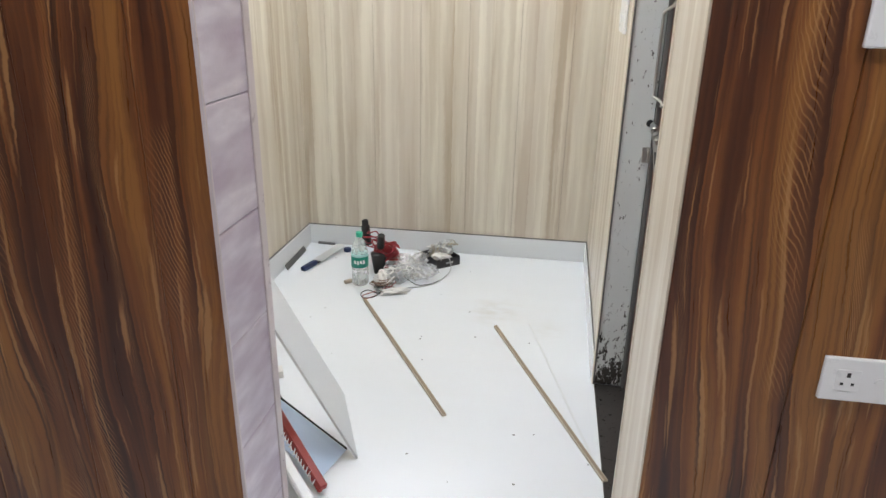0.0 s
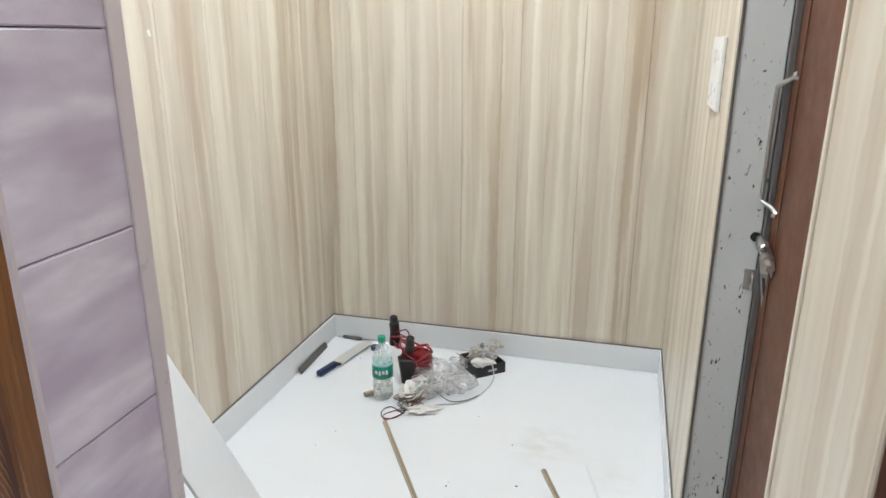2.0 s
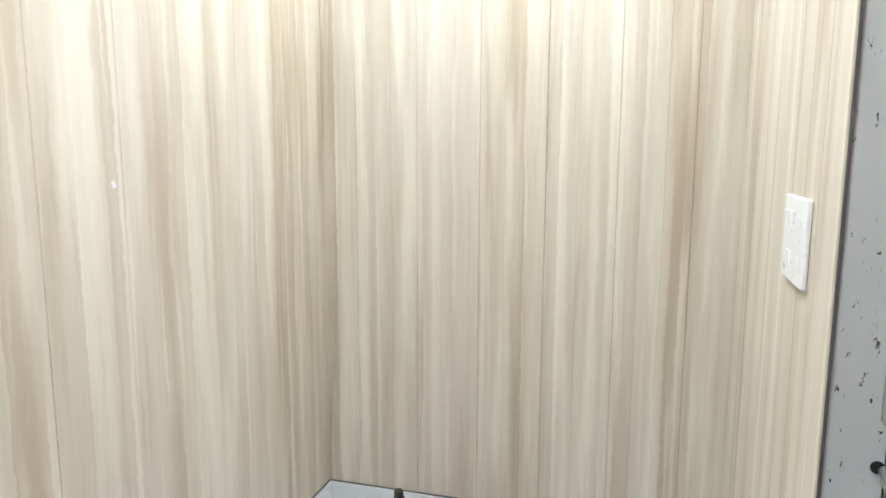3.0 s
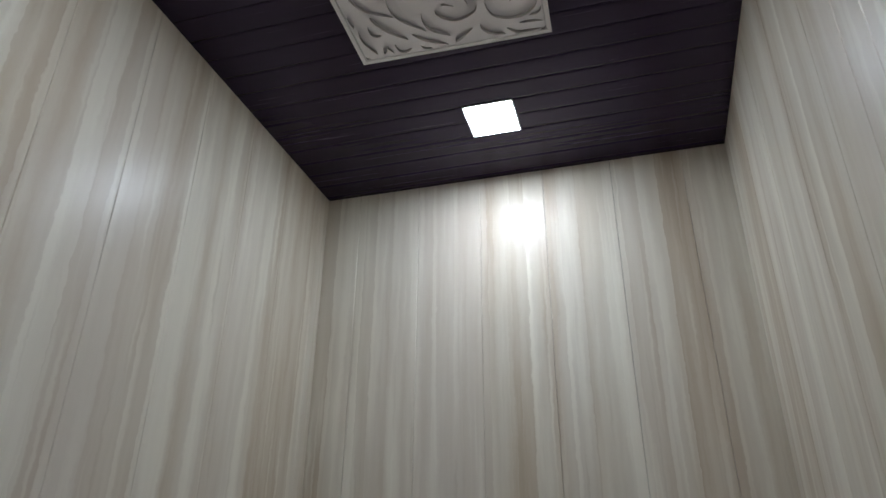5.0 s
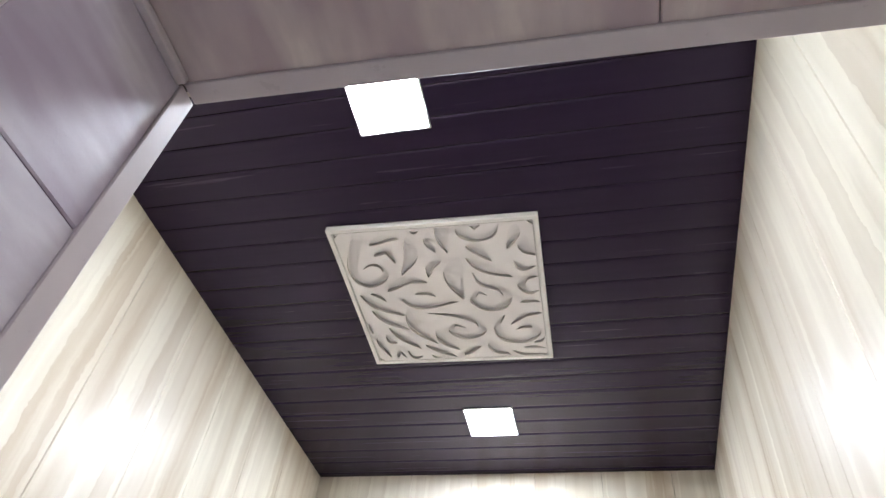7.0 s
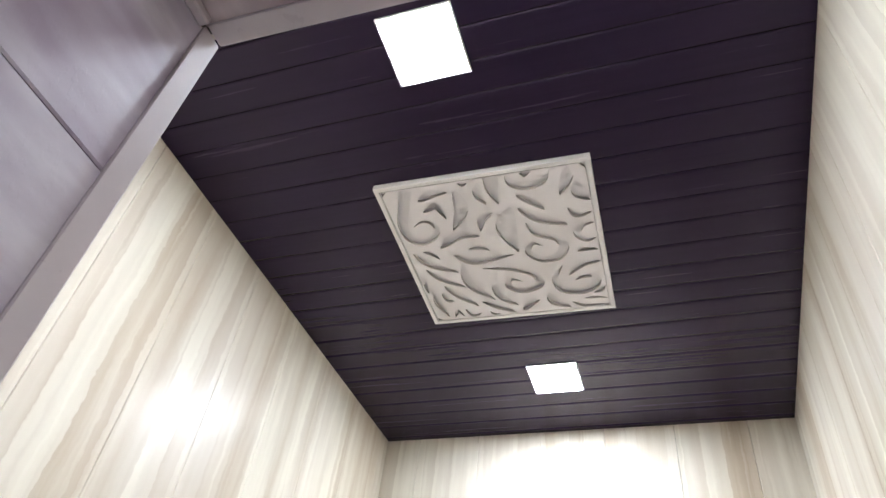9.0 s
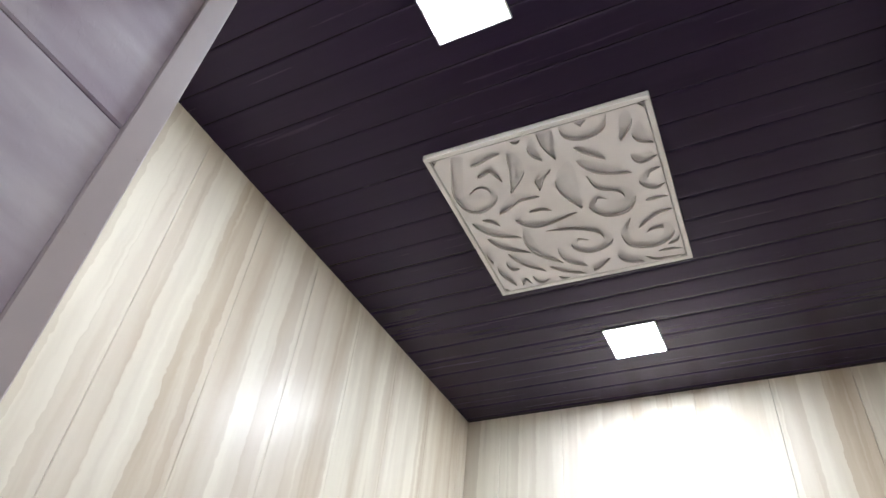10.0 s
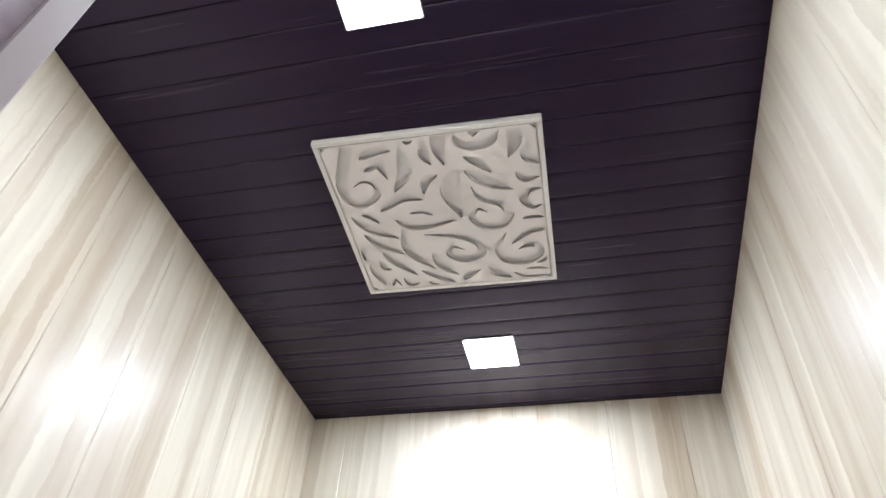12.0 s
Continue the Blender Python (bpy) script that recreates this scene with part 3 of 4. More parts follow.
pull = part("pull_handle", tube([(0.090, -0.062, 1.296), (0.082, -0.050, 1.290), (0.064, -0.026, 1.274), (0.063, -0.018, 1.262), (0.063, -0.016, 1.24), (0.063, -0.016, 1.15),
                                 (0.063, -0.016, 1.05), (0.064, -0.016, 1.034), (0.080, -0.034, 1.024), (0.090, -0.050, 1.012)], 0.0046, 8), CHROME, door, "worn nickel pull bar", True)
part("foot", rod((0.0905, -0.063, 1.297), (0.085, -0.058, 1.294), 0.009, 12), CHROME, pull)
part("foot", rod((0.0905, -0.051, 1.011), (0.085, -0.046, 1.014), 0.009, 12), CHROME, pull)
bolt = part("slide_bolt", rod((0.074, 0.0, 0.946), (0.079, -0.120, 0.915), 0.0092, 14), CHROME, door, "worn nickel slide bolt", False)
part("barrel", rod((0.0755, -0.024, 0.940), (0.076, -0.046, 0.934), 0.0130, 14), CHROME, bolt)
part("barrel", rod((0.0772, -0.072, 0.9275), (0.078, -0.094, 0.922), 0.0130, 14), CHROME, bolt)
part("plate", moved(box(0.0855, 0.0884, -0.108, -0.014, -0.017, 0.017, 0.001), pose(0, 0, 0.932, 14, 0, 0)), CHROME, bolt)
part("knob", rod((0.076, -0.058, 0.931), (0.066, -0.082, 0.952), 0.0042, 10), CHROME, bolt)
hasp = part("hasp", moved(box(-0.0016, 0.0016, -0.017, 0.017, -0.122, 0.0, 0.0012), pose(0.080, -0.036, 0.915, -12, -4, 18)), CHROME, door, "hanging hasp plate")
part("hasp_slot", moved(box(-0.0022, 0.0022, -0.006, 0.006, -0.085, -0.045), pose(0.080, -0.036, 0.915, -12, -4, 18)), BLACK, hasp, "dark slot")
part("staple", tube([(0.066, -0.004, 0.868), (0.066, -0.024, 0.866), (0.066, -0.028, 0.852), (0.066, -0.024, 0.838), (0.066, -0.004, 0.836)], 0.0032, 7), CHROME, hasp)
part("staple_plate", box(0.052, 0.080, -0.0062, -0.0025, 0.828, 0.876, 0.001), CHROME, hasp)
tagged(door, "closed brown painted door with nickel bolt and pull bar", "door", kind="structure")


# ---- switch and socket plates ----
def plate(name, label, w, h, m, sockets):
    """A white plate in its own x (width) and z (height), front towards -y."""
    ob = empty(name)
    part("cover", box(-w / 2, w / 2, -0.010, 0.0, -h / 2, h / 2, 0.003, seg=2), WHITE, ob, "white cover")
    for kind, x, z in sockets:
        if kind == "rocker":
            bm = moved(box(-0.011, 0.011, -0.0135, -0.009, -0.017, 0.017, 0.002), Matrix.Translation((x, 0, z)) @ pose(0, 0, 0, 4, 0, 0))
            part("rocker", bm, WHITE, ob)
        elif kind == "pins":
            part("face", box(x - 0.021, x + 0.021, -0.0112, -0.0092, z - 0.021, z + 0.021, 0.0008), WHITE, ob)
            for dx, dz, sx, sz in ((0, 0.011, 0.0032, 0.0045), (-0.009, -0.007, 0.0026, 0.0026), (0.009, -0.007, 0.0026, 0.0026)):
                part("pin_slot", box(x + dx - sx, x + dx + sx, -0.0118, -0.0108, z + dz - sz, z + dz + sz), BLACK, ob)
        else:
            part("round_button", rod((x, -0.0085, z), (x, -0.0118, z), 0.009, 18), WHITE, ob)
    ob.matrix_basis = m
    return tagged(ob, label, "wall plate", "wall plates")


plate("wall_socket", "white three-pin socket plate on dark walnut cladding", 0.122, 0.086, pose(1.822, FRONT - 0.0004, 0.679), [("pins", -0.018, 0.0), ("button", 0.035, 0.0)])
plate("wall_switch", "white switch plate high on dark walnut cladding", 0.122, 0.122, pose(1.766, FRONT - 0.0004, 1.304), [("rocker", -0.03, 0.0), ("rocker", 0.0, 0.0), ("rocker", 0.03, 0.0)])
plate("wall_switch", "white switch plate on striped wall by the door", 0.205, 0.172, pose(W - LEAN_R * 0.89 - 0.0004, -0.890, 1.270, 0, 0, -90 - math.degrees(math.atan(LEAN_R))),
      [("rocker", -0.075 + 0.03 * k, 0.04) for k in range(3)] + [("rocker", -0.06, -0.04), ("rocker", -0.03, -0.04), ("button", 0.03, 0.04), ("button", 0.07, 0.04), ("button", 0.05, -0.035)])


# ---- things on the floor ----
def slab(a, along, side, length, width, thick, bevel=0.0008):
    """A flat strip from the corner a, along and side being its directions; its upper face away from the floor."""
    u = Vector(along).normalized()
    s = Vector(side)
    s = (s - u * s.dot(u)).normalized()
    n = u.cross(s)
    if n.z < 0:
        n = -n
    m = Matrix(((u.x, s.x, n.x, a[0]), (u.y, s.y, n.y, a[1]), (u.z, s.z, n.z, a[2]), (0, 0, 0, 1)))
    return moved(box(0, length, 0, width, 0, thick, bevel), m)


def crumple(sx, sy, sz, seed, amount=0.35, freq=3.0, level=4):
    """A crushed, faceted lump that lies flat on its base."""
    bm = bmesh.new()
    bmesh.ops.create_icosphere(bm, subdivisions=level, radius=1.0)
    off = Vector((seed * 7.3, seed * 3.1, seed * 1.7))
    for v in bm.verts:
        p = v.co.copy()
        k = 1 + amount * noise.noise(p * freq * 0.5 + off) + 0.5 * amount * (abs(noise.noise(p * freq * 1.6 + off)) - 0.2) * 2
        q = Vector((p.x * k * sx, p.y * k * sy, (p.z * k + 0.75) * sz))
        v.co = (q.x, q.y, max(q.z, 0.001 + 0.002 * abs(p.x)))
    return bm


# bottle
bottle = empty("water_bottle", 0.421, -0.492, 0.0, 20)
R = 0.0385
prof = [(0.026, 0.0), (0.035, 0.003), (R, 0.010), (R, 0.030), (R - 0.0022, 0.035), (R, 0.040), (R, 0.052), (R - 0.0022, 0.057), (R, 0.062),
        (R, 0.075), (R - 0.0022, 0.080), (R, 0.086), (R - 0.001, 0.090), (R - 0.001, 0.145), (R, 0.150), (R - 0.002, 0.160), (R - 0.007, 0.183),
        (0.022, 0.205), (0.0135, 0.216), (0.013, 0.224)]
part("body", lathe(prof, 24), WATER, bottle, "clear ribbed plastic body", True)
lab = lathe([(R, 0.088), (R + 0.0006, 0.0885), (R + 0.0006, 0.1355), (R, 0.136)], 28)
part("label_band", lathe([(R - 0.0009, 0.1364), (R - 0.0002, 0.1369), (R - 0.0002, 0.1505), (R - 0.0009, 0.151)], 28), AQUA, bottle, "pale aqua band above the label", True)
label_part = part("label", lab, GREEN, bottle, "teal green wrap label", True)
for k, (a0, zz, hh, wd) in enumerate(((225, 0.116, 0.016, 0.30), (248, 0.114, 0.019, 0.22), (266, 0.117, 0.015, 0.26), (286, 0.116, 0.018, 0.24))):
    bm = bmesh.new()
    a1 = radians(a0)
    ring = []
    for i in range(5):
        an = a1 + wd * i / 4
        ring.append([bm.verts.new(((R + 0.0010) * math.cos(an), (R + 0.0010) * math.sin(an), z)) for z in (zz - hh / 2, zz + hh / 2 - 0.004 * abs(i - 2) / 2)])
    for i in range(4):
        bm.faces.new((ring[i][0], ring[i + 1][0], ring[i + 1][1], ring[i][1]))
    part("label_mark", bm, WHITE, label_part, "white mark")
part("cap", lathe([(0.0145, 0.222), (0.0150, 0.224), (0.0150, 0.240), (0.0138, 0.2425)], 22), CAP, bottle, "green screw cap")
bottle.scale = (1.04, 1.04, 1.07)
tagged(bottle, "clear plastic water bottle with teal label and green cap", "bottle")

# power drill with its red cord wound round it
drill = empty("power_drill", 0.455, -0.285, 0.0)
body = lathe([(0.018, -0.075), (0.029, -0.068), (0.033, -0.04), (0.033, 0.03), (0.028, 0.055), (0.020, 0.062)], 20)
part("motor_housing", moved(body, pose(0.04, -0.005, 0.092, 62, 0, -38)), RED, drill, "red and black motor housing", True)
ch = lathe([(0.020, 0.0), (0.0215, 0.004), (0.0215, 0.034), (0.017, 0.040), (0.017, 0.062), (0.012, 0.068)], 18)
part("chuck", moved(ch, pose(-0.085, 0.095, 0.148, 3, -3, 0)), BLACK, drill, "black chuck", False)
gear = rod((-0.083, 0.093, 0.085), (-0.084, 0.094, 0.150), 0.026, 18, r2=0.0215)
part("gear_case", gear, BLACK, drill)
grip = box(-0.027, 0.027, -0.024, 0.024, -0.072, 0.072, 0.012, seg=3)
for v in grip.verts:
    k = 1.0 + 0.22 * (abs(v.co.z) / 0.072) ** 2 - 0.1
    v.co.x, v.co.y = v.co.x * k, v.co.y * k + 0.10 * v.co.z
for v in grip.verts:
    k = 1.05 + 4.5 * (v.co.z + 0.01)
    v.co.x, v.co.y, v.co.z = v.co.x * k, v.co.y * k, v.co.z * 0.72
moved(grip, pose(0.022, -0.070, 0.0535, -6, 3, 22))
part("grip", grip, BLACK, drill, "black rubber grip", True)
grip2 = rod((0.028, -0.05, 0.13), (0.036, -0.068, 0.198), 0.020, 14, r2=0.017)
part("side_handle", grip2, BLACK, drill)
cord = []
rs = random.Random(4)
for i in range(64):
    a = i * 1.15
    cord.append((0.045 + (0.060 + rs.uniform(-0.02, 0.014)) * math.cos(a), -0.022 + (0.052 + rs.uniform(-0.018, 0.012)) * math.sin(a) * 0.9,
                 0.088 + 0.042 * math.sin(a * 0.61 + 0.5) + rs.uniform(-0.02, 0.025)))
part("cord", tube(cord, 0.0042, 6), RED, drill, "red cord wound in a tangle", True)
cord2 = [(-0.062 + 0.034 * math.cos(i * 1.4) + rs.uniform(-0.01, 0.03), 0.066 + 0.03 * math.sin(i * 1.4), 0.075 + 0.0055 * i + rs.uniform(-0.01, 0.01)) for i in range(18)]
part("cord", tube(cord2, 0.0032, 6), RED, drill, "", True)
part("tape", moved(crumple(0.012, 0.009, 0.010, 3, 0.3, 2, 2), pose(-0.012, -0.018, 0.128)), PAPER, drill, "scrap of white tape")
tagged(drill, "black and red power drill wound with its red cord", "drill")

# clear plastic bags
for nm, px, py, sx, sy, sz, sd in (("plastic_bag", 0.69, -0.365, 0.085, 0.085, 0.040, 1), ("plastic_bag", 0.61, -0.32, 0.070, 0.08, 0.046, 2),
                                   ("plastic_bag", 0.585, -0.44, 0.06, 0.055, 0.035, 5), ("plastic_bag", 0.655, -0.225, 0.06, 0.05, 0.035, 8)):
    bag = part(nm, crumple(sx, sy, sz, sd, 0.55, 1.7, 3), FILM)
    bag.matrix_basis = pose(px, py, 0.0, 0, 0, sd * 40)
    tagged(bag, "crumpled clear plastic packing bag on the floor", "plastic bag", "packing bags")

# black card box filled with scraps
cbox = empty("card_box", 0.746, -0.256, 0.0, 41)
bw2, bd2, bh2, bt2 = 0.139, 0.150, 0.048, 0.002
part("base", box(0, bw2, 0, bd2, 0.0005, 0.003), CARD, cbox)
for b6 in ((0, bw2, 0, bt2, 0.003, bh2), (0, bw2, bd2 - bt2, bd2, 0.003, bh2), (0, bt2, bt2, bd2 - bt2, 0.003, bh2), (bw2 - bt2, bw2, bt2, bd2 - bt2, 0.003, bh2)):
    side = part("side", box(*b6), CARD, cbox)
    if b6[3] == bt2:
        part("faded_mark", box(0.056, 0.098, -0.0006, -0.0001, 0.018, 0.027), GREY, side, "faded pale mark")
part("flap", moved(box(0, 0.030, 0, bd2 * 0.5, 0, 0.0015), pose(0.0, bd2 * 0.45, bh2, 0, 215, 0)), CARDIN, cbox, "torn brown flap")
tagged(cbox, "open black card box filled with scraps", "box")
for k in range(16):
    q = cbox.matrix_basis @ Vector((0.022 + 0.095 * rs.random(), 0.022 + 0.106 * rs.random(), 0))
    sc = part("scrap", crumple(0.022 + 0.012 * rs.random(), 0.02 + 0.01 * rs.random(), 0.017, 11 + k, 0.5, 3, 2), (PAPER, WOOD, PAPER, GREY)[k % 4])
    sc.matrix_basis = pose(q.x, q.y, 0.022 + 0.012 * (k % 3), 0, 0, 50 * k)
    tagged(sc, "crumpled offcut lying in the card box", "scrap", "scraps in the box")
jar = part("small_jar", lathe([(0.013, 0.0), (0.014, 0.003), (0.014, 0.030), (0.008, 0.038), (0.008, 0.046)], 16), FILM, None, "", True)
jar.matrix_basis = pose(0.735, -0.105, 0.050, 12, 8, 0)
tagged(jar, "small clear plastic bottle lying on the scraps", "bottle")
for k in range(9):
    pts = []
    x0, y0 = 0.70 + 0.011 * k, -0.20 + 0.012 * k
    for i in range(7):
        pts.append((x0 + rs.uniform(-0.03, 0.05), y0 + rs.uniform(-0.03, 0.06), 0.068 + rs.uniform(-0.008, 0.028)))
    tagged(part("wire_offcut", tube(pts, 0.0022, 6), (PAPER, GREY, WOOD)[k % 3], None, "", True), "pale wire offcut on top of the card box", "wire", "wire offcuts")

# loose wires on the floor
def wire(name, label, mtl, r, *pts):
    return tagged(part(name, tube(pts, r, 6, None, 8), mtl, None, "", True), label, "wire", "loose wires")


wire("loose_wire", "thin dark wire looped on the floor before the bottle", BLACK, 0.0022, (0.50, -0.50, 0.03), (0.545, -0.56, 0.014), (0.52, -0.63, 0.003),
     (0.475, -0.645, 0.003), (0.455, -0.60, 0.003), (0.48, -0.565, 0.004), (0.54, -0.60, 0.006), (0.56, -0.555, 0.012), (0.535, -0.50, 0.02), (0.52, -0.44, 0.04))
wire("loose_wire", "thin maroon wire looped on the floor", REDPAINT, 0.0020, (0.55, -0.47, 0.03), (0.56, -0.53, 0.018), (0.535, -0.60, 0.005), (0.49, -0.655, 0.003),
     (0.47, -0.625, 0.003), (0.51, -0.585, 0.007), (0.575, -0.53, 0.014), (0.60, -0.47, 0.03))
wire("loose_wire", "grey wire curving round the plastic bags", GREY, 0.0026, (0.60, -0.53, 0.004), (0.66, -0.50, 0.004), (0.72, -0.475, 0.004), (0.775, -0.42, 0.004),
     (0.80, -0.35, 0.004), (0.815, -0.29, 0.006), (0.818, -0.25, 0.02), (0.80, -0.20, 0.055))
wire("loose_wire", "dark wire across the plastic bags", BLACK, 0.002, (0.62, -0.46, 0.04), (0.67, -0.48, 0.02), (0.70, -0.47, 0.006), (0.75, -0.44, 0.004), (0.79, -0.385, 0.004))
wire("loose_wire", "pale wire tangled beside the drill", PAPER, 0.003, (0.50, -0.46, 0.02), (0.54, -0.49, 0.045), (0.57, -0.45, 0.06), (0.53, -0.42, 0.055), (0.50, -0.47, 0.035),
     (0.545, -0.52, 0.02), (0.585, -0.49, 0.05))
for k, (cx, cy, cz, mtl, lb) in enumerate(((0.535, -0.455, 0.030, CARDIN, "thin brown wire in a loose tangle"), (0.56, -0.425, 0.045, GREY, "thin grey wire in a loose tangle"),
                                      (0.525, -0.50, 0.022, CARDIN, "thin brown wire in a loose tangle"), (0.60, -0.40, 0.050, PAPER, "pale wire in a loose tangle"),
                                      (0.545, -0.545, 0.012, IRON, "thin dark wire in a loose tangle"))):
    pts = []
    for i in range(13):
        an = i * 1.9 + k
        rr = 0.030 + 0.030 * rs.random()
        pts.append((cx + rr * math.cos(an), cy + 1.1 * rr * math.sin(an), max(0.004, cz * (0.6 + 0.8 * rs.random()))))
    pts[0] = (pts[0][0], pts[0][1], 0.003)
    wire("loose_wire", lb + " before the drill", mtl, 0.0019, *pts)
for k, (px, py, sx, sy, sz) in enumerate(((0.605, -0.565, 0.060, 0.028, 0.012), (0.53, -0.475, 0.042, 0.038, 0.030), (0.545, -0.40, 0.035, 0.03, 0.03))):
    pp = part("crumpled_paper", crumple(sx, sy, sz, 20 + k, 0.7, 4, 3), PAPER)
    pp.matrix_basis = pose(px, py, 0, 0, 0, 28 + 40 * k)
    tagged(pp, "crumpled white paper scrap on the floor", "paper", "paper scraps")
stub = part("wood_offcut", rod((0.352, -0.515, 0.011), (0.375, -0.490, 0.011), 0.010, 12), WOOD)
tagged(stub, "short pale wooden dowel end beside the bottle", "offcut")
cap = part("blue_cap", lathe([(0.019, 0.0), (0.02, 0.003), (0.02, 0.016), (0.017, 0.019)], 16), BLUE)
cap.matrix_basis = pose(0.242, -0.100, 0.0)
tagged(cap, "small blue plastic cap on the floor", "cap")

# hand saw, file and chisel
saw = empty("hand_saw", 0.132, -0.314, 0.0, -61.5)
bl = bmesh.new()
prof = [(0.0, 0.004), (0.0, 0.046), (0.012, 0.060), (0.262, 0.054), (0.268, 0.034), (0.255, 0.004)]
tooth = [(0.255 - 0.01 * i, 0.004 if i % 2 else 0.0) for i in range(1, 25)]
for z in (0.006, 0.0075):
    bl.faces.new([bl.verts.new((-0 + x, y - 0.026, z + x * 0.05)) for x, y in prof + tooth])
bl.faces.ensure_lookup_table()
lo, hi = (list(f.verts) for f in bl.faces[:2])
for i in range(len(lo)):
    bl.faces.new((lo[i], lo[(i + 1) % len(lo)], hi[(i + 1) % len(lo)], hi[i]))
part("blade", moved(bl, pose(0, 0, 0, 0, 0, 136)), BLADE, saw, "dusty steel blade")
hd = box(-0.098, 0.012, -0.015, 0.015, 0.001, 0.024, 0.007, seg=2)
part("handle", moved(hd, pose(0, 0, 0, 0, 0, 136)), BLUE, saw, "navy plastic handle")
part("ferrule", moved(box(0.010, 0.030, -0.022, 0.022, 0.003, 0.014, 0.002), pose(0, 0, 0, 0, 0, 136)), BLACK, saw)
tagged(saw, "hand saw with blue handle lying near the corner", "saw")
tagged(part("flat_file", slab((0.0155, -0.412, 0.027), (-0.003, 0.27, 0.0), (0.45, 0, -1), 0.272, 0.028, 0.005), IRON), "grey flat steel file lying along the skirting", "file")
tagged(part("cold_chisel", rod((0.056, -0.0215, 0.008), (0.150, -0.026, 0.008), 0.0075, 8), IRON), "short dark steel chisel against the back skirting", "chisel")

# wooden strips on the floor
def strip(name, a, b, w, h, mtl, top, label):
    a, b = Vector(a), Vector(b)
    d = b - a
    s = Vector((-d.y, d.x, 0)).normalized()
    ob = part(name, slab(a - s * w / 2, d, s, d.length, w, h, 0.0015), mtl)
    if top:
        part("face_strip", slab(a - s * w * 0.28 + Vector((0, 0, h + 0.0002)), d, s, d.length, w * 0.56, 0.0012, 0.0004), top, ob, "tan bead along the top")
    return tagged(ob, label, "wooden strip", "loose strips")


strip("wooden_strip", (0.490, -0.670, 0.001), (0.978, -1.477, 0.001), 0.016, 0.009, WOOD, WOODTOP, "raw wooden bead strip lying on the white floor")
strip("wooden_strip", (1.090, -0.818, 0.001), (1.482, -1.712, 0.001), 0.016, 0.009, WOOD, WOODTOP, "pale wooden bead strip reaching the door threshold")
strip("plastic_strip", (1.226, -0.752, 0.001), (1.474, -1.70, 0.001), 0.009, 0.003, BACKPVC, None, "thin white plastic strip on the floor")
bits = bmesh.new()
for k in range(24):
    x, y = rs.uniform(0.1, 1.45), rs.uniform(-1.9, -0.1)
    s = rs.choice((0.002, 0.003, 0.0045))
    box(x, x + s * rs.uniform(1, 2), y, y + s, 0.0005, 0.002, bm=bits)
tagged(part("floor_dust", bits, IRON), "tiny dark crumbs of building dust", "dust", kind="stuff")

# panels and pipes stored beside the opening
off = empty("panel_offcut", 0.752, -1.738, 0.0)
u = Vector((-0.425, -0.10, 0.90)).normalized()
across = Vector((-0.076, 0.128, 0.135))
thick = u.cross(across).normalized() * 0.008
bm = bmesh.new()
low = [Vector((0, 0, 0.002)), across, across + u * 1.36, u * 1.52]
va = [bm.verts.new(q) for q in low]
vb = [bm.verts.new(q - thick) for q in low]
bm.faces.new(va)
bm.faces.new(vb[::-1])
for i in range(4):
    bm.faces.new((va[i], va[(i + 1) % 4], vb[(i + 1) % 4], vb[i]))
part("sheet", bm, BACKPVC, off)
part("tongue", slab(across + u * 0.004, u, across, 1.35, 0.004, 0.003), GREY, off)
tagged(off, "leaning grey-white PVC panel offcut propped in the room", "panel")
sheet = empty("glossy_sheet", 0.712, -1.705, 0.0)
part("sheet", slab((0, 0, 0.002), (-0.209, 0.051, 0.111), (-0.018, -0.135, 0.0), 0.62, 0.145, 0.004), BLUEPVC, sheet)
part("edge_band", slab((0.0005, 0.004, 0.0015), (-0.209, 0.051, 0.111), (0.01, 0.1, 0.0), 0.62, 0.004, 0.006), BLACK, sheet, "dark edge band")
tagged(sheet, "glossy sheet with painted blue sky reflection leaning low with dark edges", "sheet")


def pipe(a, b, w, mtl, name, label):
    a, b = Vector(a), Vector(b)
    d = b - a
    return tagged(part(name, slab(a, d, Vector((-d.y, d.x, 0)), d.length, w, w * 0.8, 0.004), mtl), label, "pipe", "stored pipes")


pipe((0.712, -1.885, 0.012), (0.32, -1.54, 0.235), 0.026, REDPAINT, "red_pipe", "maroon painted pipe leaning on the glossy sheet")
pipe((0.704, -1.898, 0.010), (0.312, -1.552, 0.233), 0.015, REDPAINT, "red_pipe", "slim maroon painted pipe beside the larger one")
trim = pipe((0.690, -1.936, 0.006), (0.343, -1.644, 0.20), 0.030, WHITE, "white_profile", "white plastic profile with torn ragged edge")
d = Vector((-0.335, 0.275, 0.194)).normalized()
for k in range(18):
    q = Vector((0.698, -1.922, 0.024)) + d * (0.03 + 0.013 * k)
    part("torn_fin", rod(q, q + Vector((0.006 * rs.uniform(-1, 1), 0.010, 0.009 + 0.007 * rs.random())), 0.0032, 5, r2=0.001), WHITE, trim)
tagged(part("black_rod", rod((0.27, -1.275, 0.008), (0.46, -1.55, 0.008), 0.0075, 10), BLACK), "thin black rod lying behind the leaning panel", "rod")
tagged(part("plaster_block", moved(box(-0.035, 0.035, -0.022, 0.022, 0, 0.03, 0.004, seg=2), pose(0.335, -1.345, 0.0, 0, 0, 25)), PAPER), "small off-white block on the floor", "block")

# ---- cladding planks, skirting and beads of the setting ----
HB = H - SK - 0.004
back_cuts = [-0.006, 0.137, 0.378, 0.614, 0.850, 1.093, 1.335, W + 0.006]
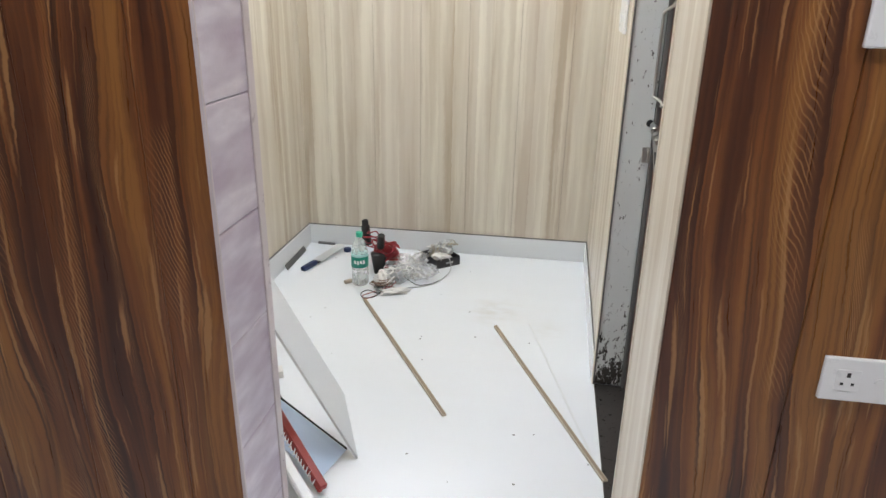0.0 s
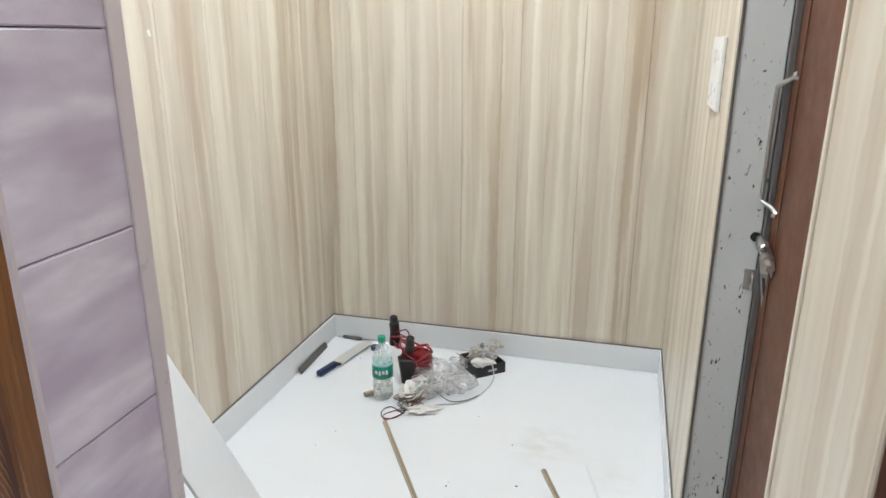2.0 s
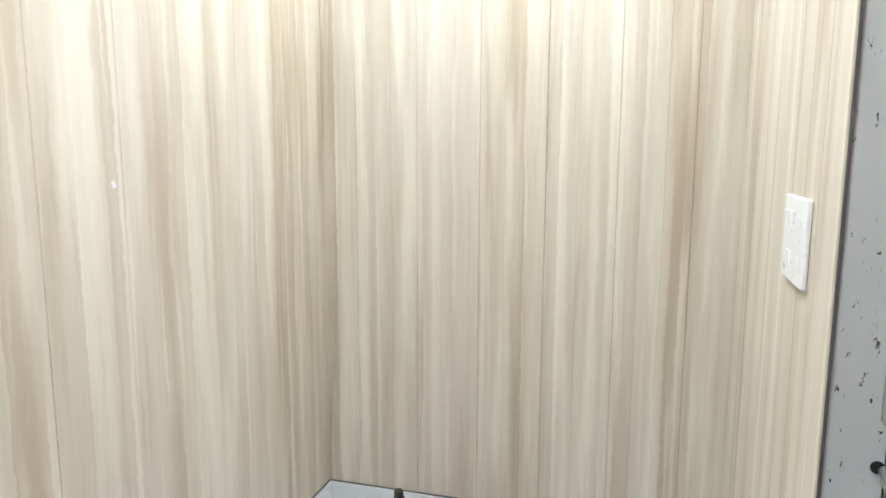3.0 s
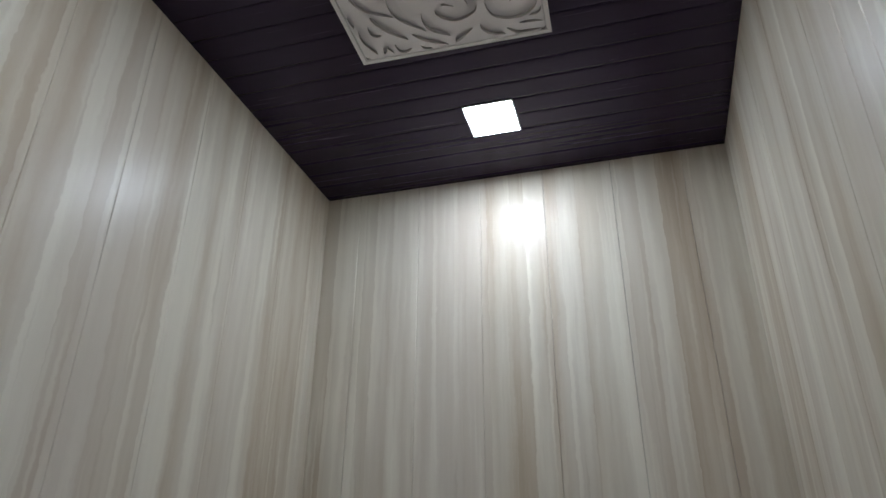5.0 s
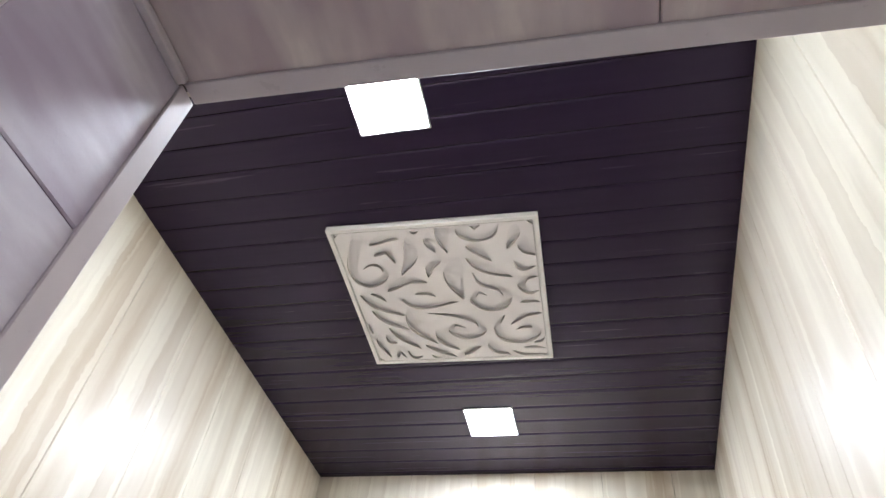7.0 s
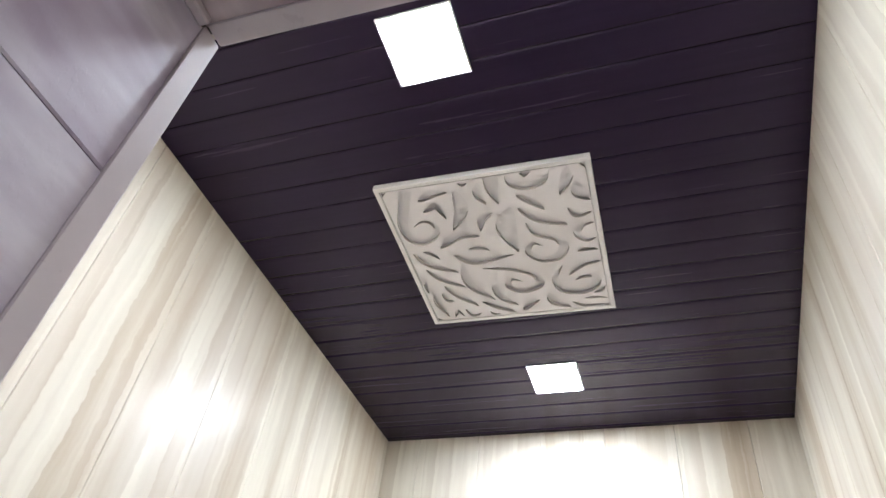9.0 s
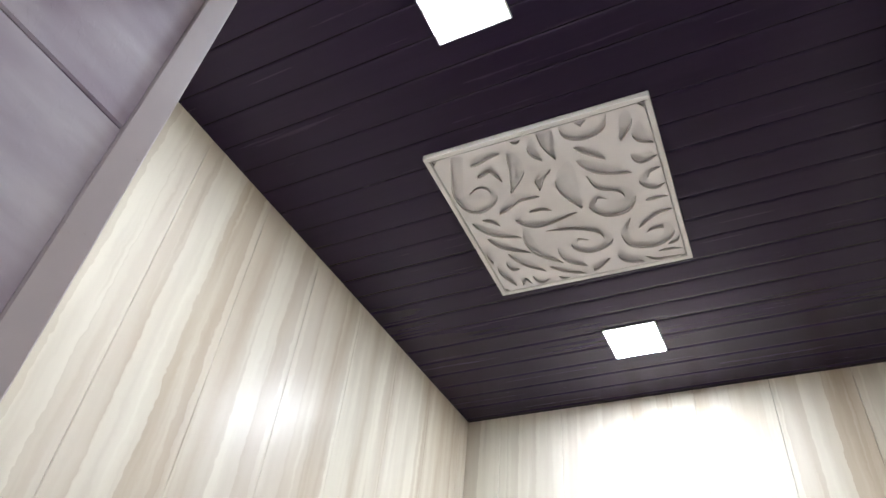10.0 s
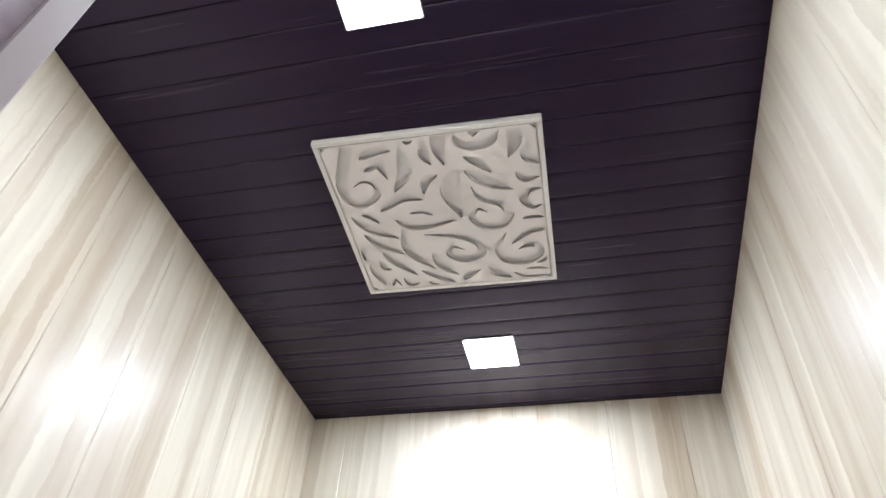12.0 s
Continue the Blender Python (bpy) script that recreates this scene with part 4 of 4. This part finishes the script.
planks(wall_back, back_cuts, HB, SK + 0.004, lambda s, z: pose(s, 0, z) @ Matrix.Diagonal((1, -1, 1, 1)), BEIGE)
left_cuts = [0.0006] + [0.075 + 0.241 * k for k in range(8)] + [-INNER - 0.004]
planks(wall_left, left_cuts, HB, SK + 0.004, lambda s, z: pose(-LEAN * s, -s, z, 0, 0, -90 - math.degrees(math.atan(LEAN))), BEIGE)
right_low = [0.0006] + [0.064 + 0.2405 * k for k in range(5)] + [-DY - 0.015]
right_high = [-DY - 0.0146, 1.267, 1.5075, 1.748, -INNER - 0.004]


def on_right(v, z):
    return pose(W - LEAN_R * v, -v, z, 0, 0, -90 - math.degrees(math.atan(LEAN_R))) @ Matrix.Diagonal((1, -1, 1, 1))


planks(wall_right, right_low, HB, SK + 0.004, on_right, BEIGE)
planks(wall_right, right_high, H - DT - 0.042, DT + 0.042, on_right, BEIGE)

# hall face: dark walnut planks
for cuts in ([-1.89, -1.71, -1.466, -1.221, -0.977, -0.732, -0.487, -0.243, 0.002, 0.262, 0.5, OL - 0.002],
             [OR + 0.004, 1.715, 1.96, 2.205, 2.45, 2.695, 2.94, 3.185, 3.39]):
    planks(wall_front, cuts, 2.798, 0.001, lambda s, z: pose(s, FRONT, z) @ Matrix.Diagonal((1, -1, 1, 1)), WALNUT)
planks(wall_front, [OL, 0.88, 1.12, 1.36, OR + 0.002], 2.798 - OH - 0.004, OH + 0.003,
       lambda s, z: pose(s, FRONT, z) @ Matrix.Diagonal((1, -1, 1, 1)), WALNUT)
# room face of the partition
planks(wall_front, [-0.04, 0.26, 0.505, OL - 0.012], H - 0.004, 0.002, lambda s, z: pose(s, INNER, z), BEIGE)
planks(wall_front, [OL - 0.011, 0.88, 1.125, 1.37, OR], H - OH - 0.014, OH + 0.012, lambda s, z: pose(s, INNER, z), BEIGE)
# left reveal: lilac planks laid level
lil = [0.002, 0.106, 0.358, 0.610, 0.861, 1.112, 1.364, 1.617, 1.87, 2.138, OH - 0.004]
for a, b in zip(lil, lil[1:]):
    ob = new("reveal_plank", plank_mesh("reveal_plank", b - a - 0.0016, -FRONT + INNER - 0.026, LILAC))
    ob.parent = wall_front
    # plank x -> up, plank z -> into the room, plank y -> out of the reveal
    ob.matrix_basis = Matrix(((0, 1, 0, OL), (0, 0, 1, FRONT + 0.004), (1, 0, 0, a), (0, 0, 0, 1)))
# soffit planks; the head of the opening falls a little to the right
SLOPE = Matrix.Translation((OL, 0, OH)) @ pose(0, 0, 0, 0, 2.9, 0) @ Matrix.Translation((-OL, 0, -OH))
for a, b in zip([OL, 1.204], [1.204, OR]):
    ob = new("soffit_plank", plank_mesh("soffit_plank", b - a - 0.0016, -FRONT + INNER - 0.026, SOFFIT))
    ob.parent = wall_front
    ob.matrix_basis = SLOPE @ Matrix(((1, 0, 0, a), (0, 0, 1, FRONT + 0.004), (0, -1, 0, OH), (0, 0, 0, 1)))
# right reveal
ob = new("reveal_plank", plank_mesh("reveal_plank", -FRONT + RETURN - 0.012, OH - 0.050, BEIGE))
ob.parent = wall_front
ob.matrix_basis = pose(OR, FRONT + 0.004, 0.002, 0, 0, 90)

# corner beads
bw, bt = 0.03, 0.004
tagged(part("trim_bead", box(OL - 0.008, OL + bt, INNER - bw + 0.004, INNER + 0.004, 0.001, OH - 0.004, 0.0015), BEAD),
       "lilac-grey PVC corner bead on the opening's edge", "trim", kind="structure")
tagged(part("trim_head", box(OL + bt + 0.001, OR - bt - 0.001, INNER - bw + 0.004, INNER + 0.004, OH - bt, OH + 0.008, 0.0015), BEAD),
       "lilac-grey PVC bead along the opening's head", "trim", kind="structure").matrix_basis = SLOPE
tagged(part("trim_right", box(OR - 0.003, OR + 0.008, RETURN - 0.008, RETURN + 0.004, 0.001, DT + 0.03, 0.0015), CREAM),
       "cream PVC edge bead on the opening", "trim", kind="structure")
tagged(part("trim_inside", box(OL + 0.0005, OL + 0.014, FRONT + 0.006, INNER - bw, OH - 0.0135, OH - 0.0005, 0.002), BEAD),
       "slim PVC bead between reveal and soffit", "trim", kind="structure")
tagged(part("trim_front", box(OL - 0.006, OL + 0.0025, FRONT - 0.003, FRONT + 0.003, 0.001, OH, 0.001), BEAD),
       "slim pale bead on the walnut wall's edge", "trim", kind="structure")
tagged(part("trim_door", box(DX - 0.006, DX - 0.0005, DY - 0.004, DY + 0.0145, 0.001, DT + 0.04, 0.0015), CREAM),
       "cream PVC end bead beside the steel door frame", "trim", kind="structure")
# skirting pieces with a dark upper edge
def skirting(name, x0, x1, y0, y1, label, grout):
    ob = tagged(part(name, box(x0, x1, y0, y1, 0.001, SK, 0.0012), SKIRT), label, "skirting", kind="structure")
    part("upper_edge", box(*grout, SK + 0.0002, SK + 0.0030), IRON, ob, "dark grout line along the top")
    return ob


skirting("baseboard_back", 0.0, W, -0.013, -0.0005, "grey-white marble skirting along the striped wall", (0.0, W, -0.006, -0.0005))
left = skirting("baseboard_left", 0.0005, 0.013, INNER, -0.0135, "grey-white marble skirting under the pinkish striped wall", (0.0005, 0.006, INNER, -0.0135))
left.matrix_basis = pose(0, 0, 0, 0, 0, -math.degrees(math.atan(LEAN)))
right = skirting("baseboard_right", W - 0.009, W - 0.0005, DY + 0.017, -0.0135, "white marble skirting that ends at the door", (W - 0.005, W - 0.0005, DY + 0.017, -0.0135))
right.matrix_basis = Matrix.Translation((W, 0, 0)) @ pose(0, 0, 0, 0, 0, -math.degrees(math.atan(LEAN_R))) @ Matrix.Translation((-W, 0, 0))

# a nick in the striped cladding
nick = box(-0.0012, 0.0012, -0.006, 0.006, -0.009, 0.009, 0.0008)
ob = part("cladding_nick", nick, WHITE, wall_left, "small pale nick")
ob.matrix_basis = pose(-LEAN * 1.07, -1.07, 1.363, 20, 0, 0)
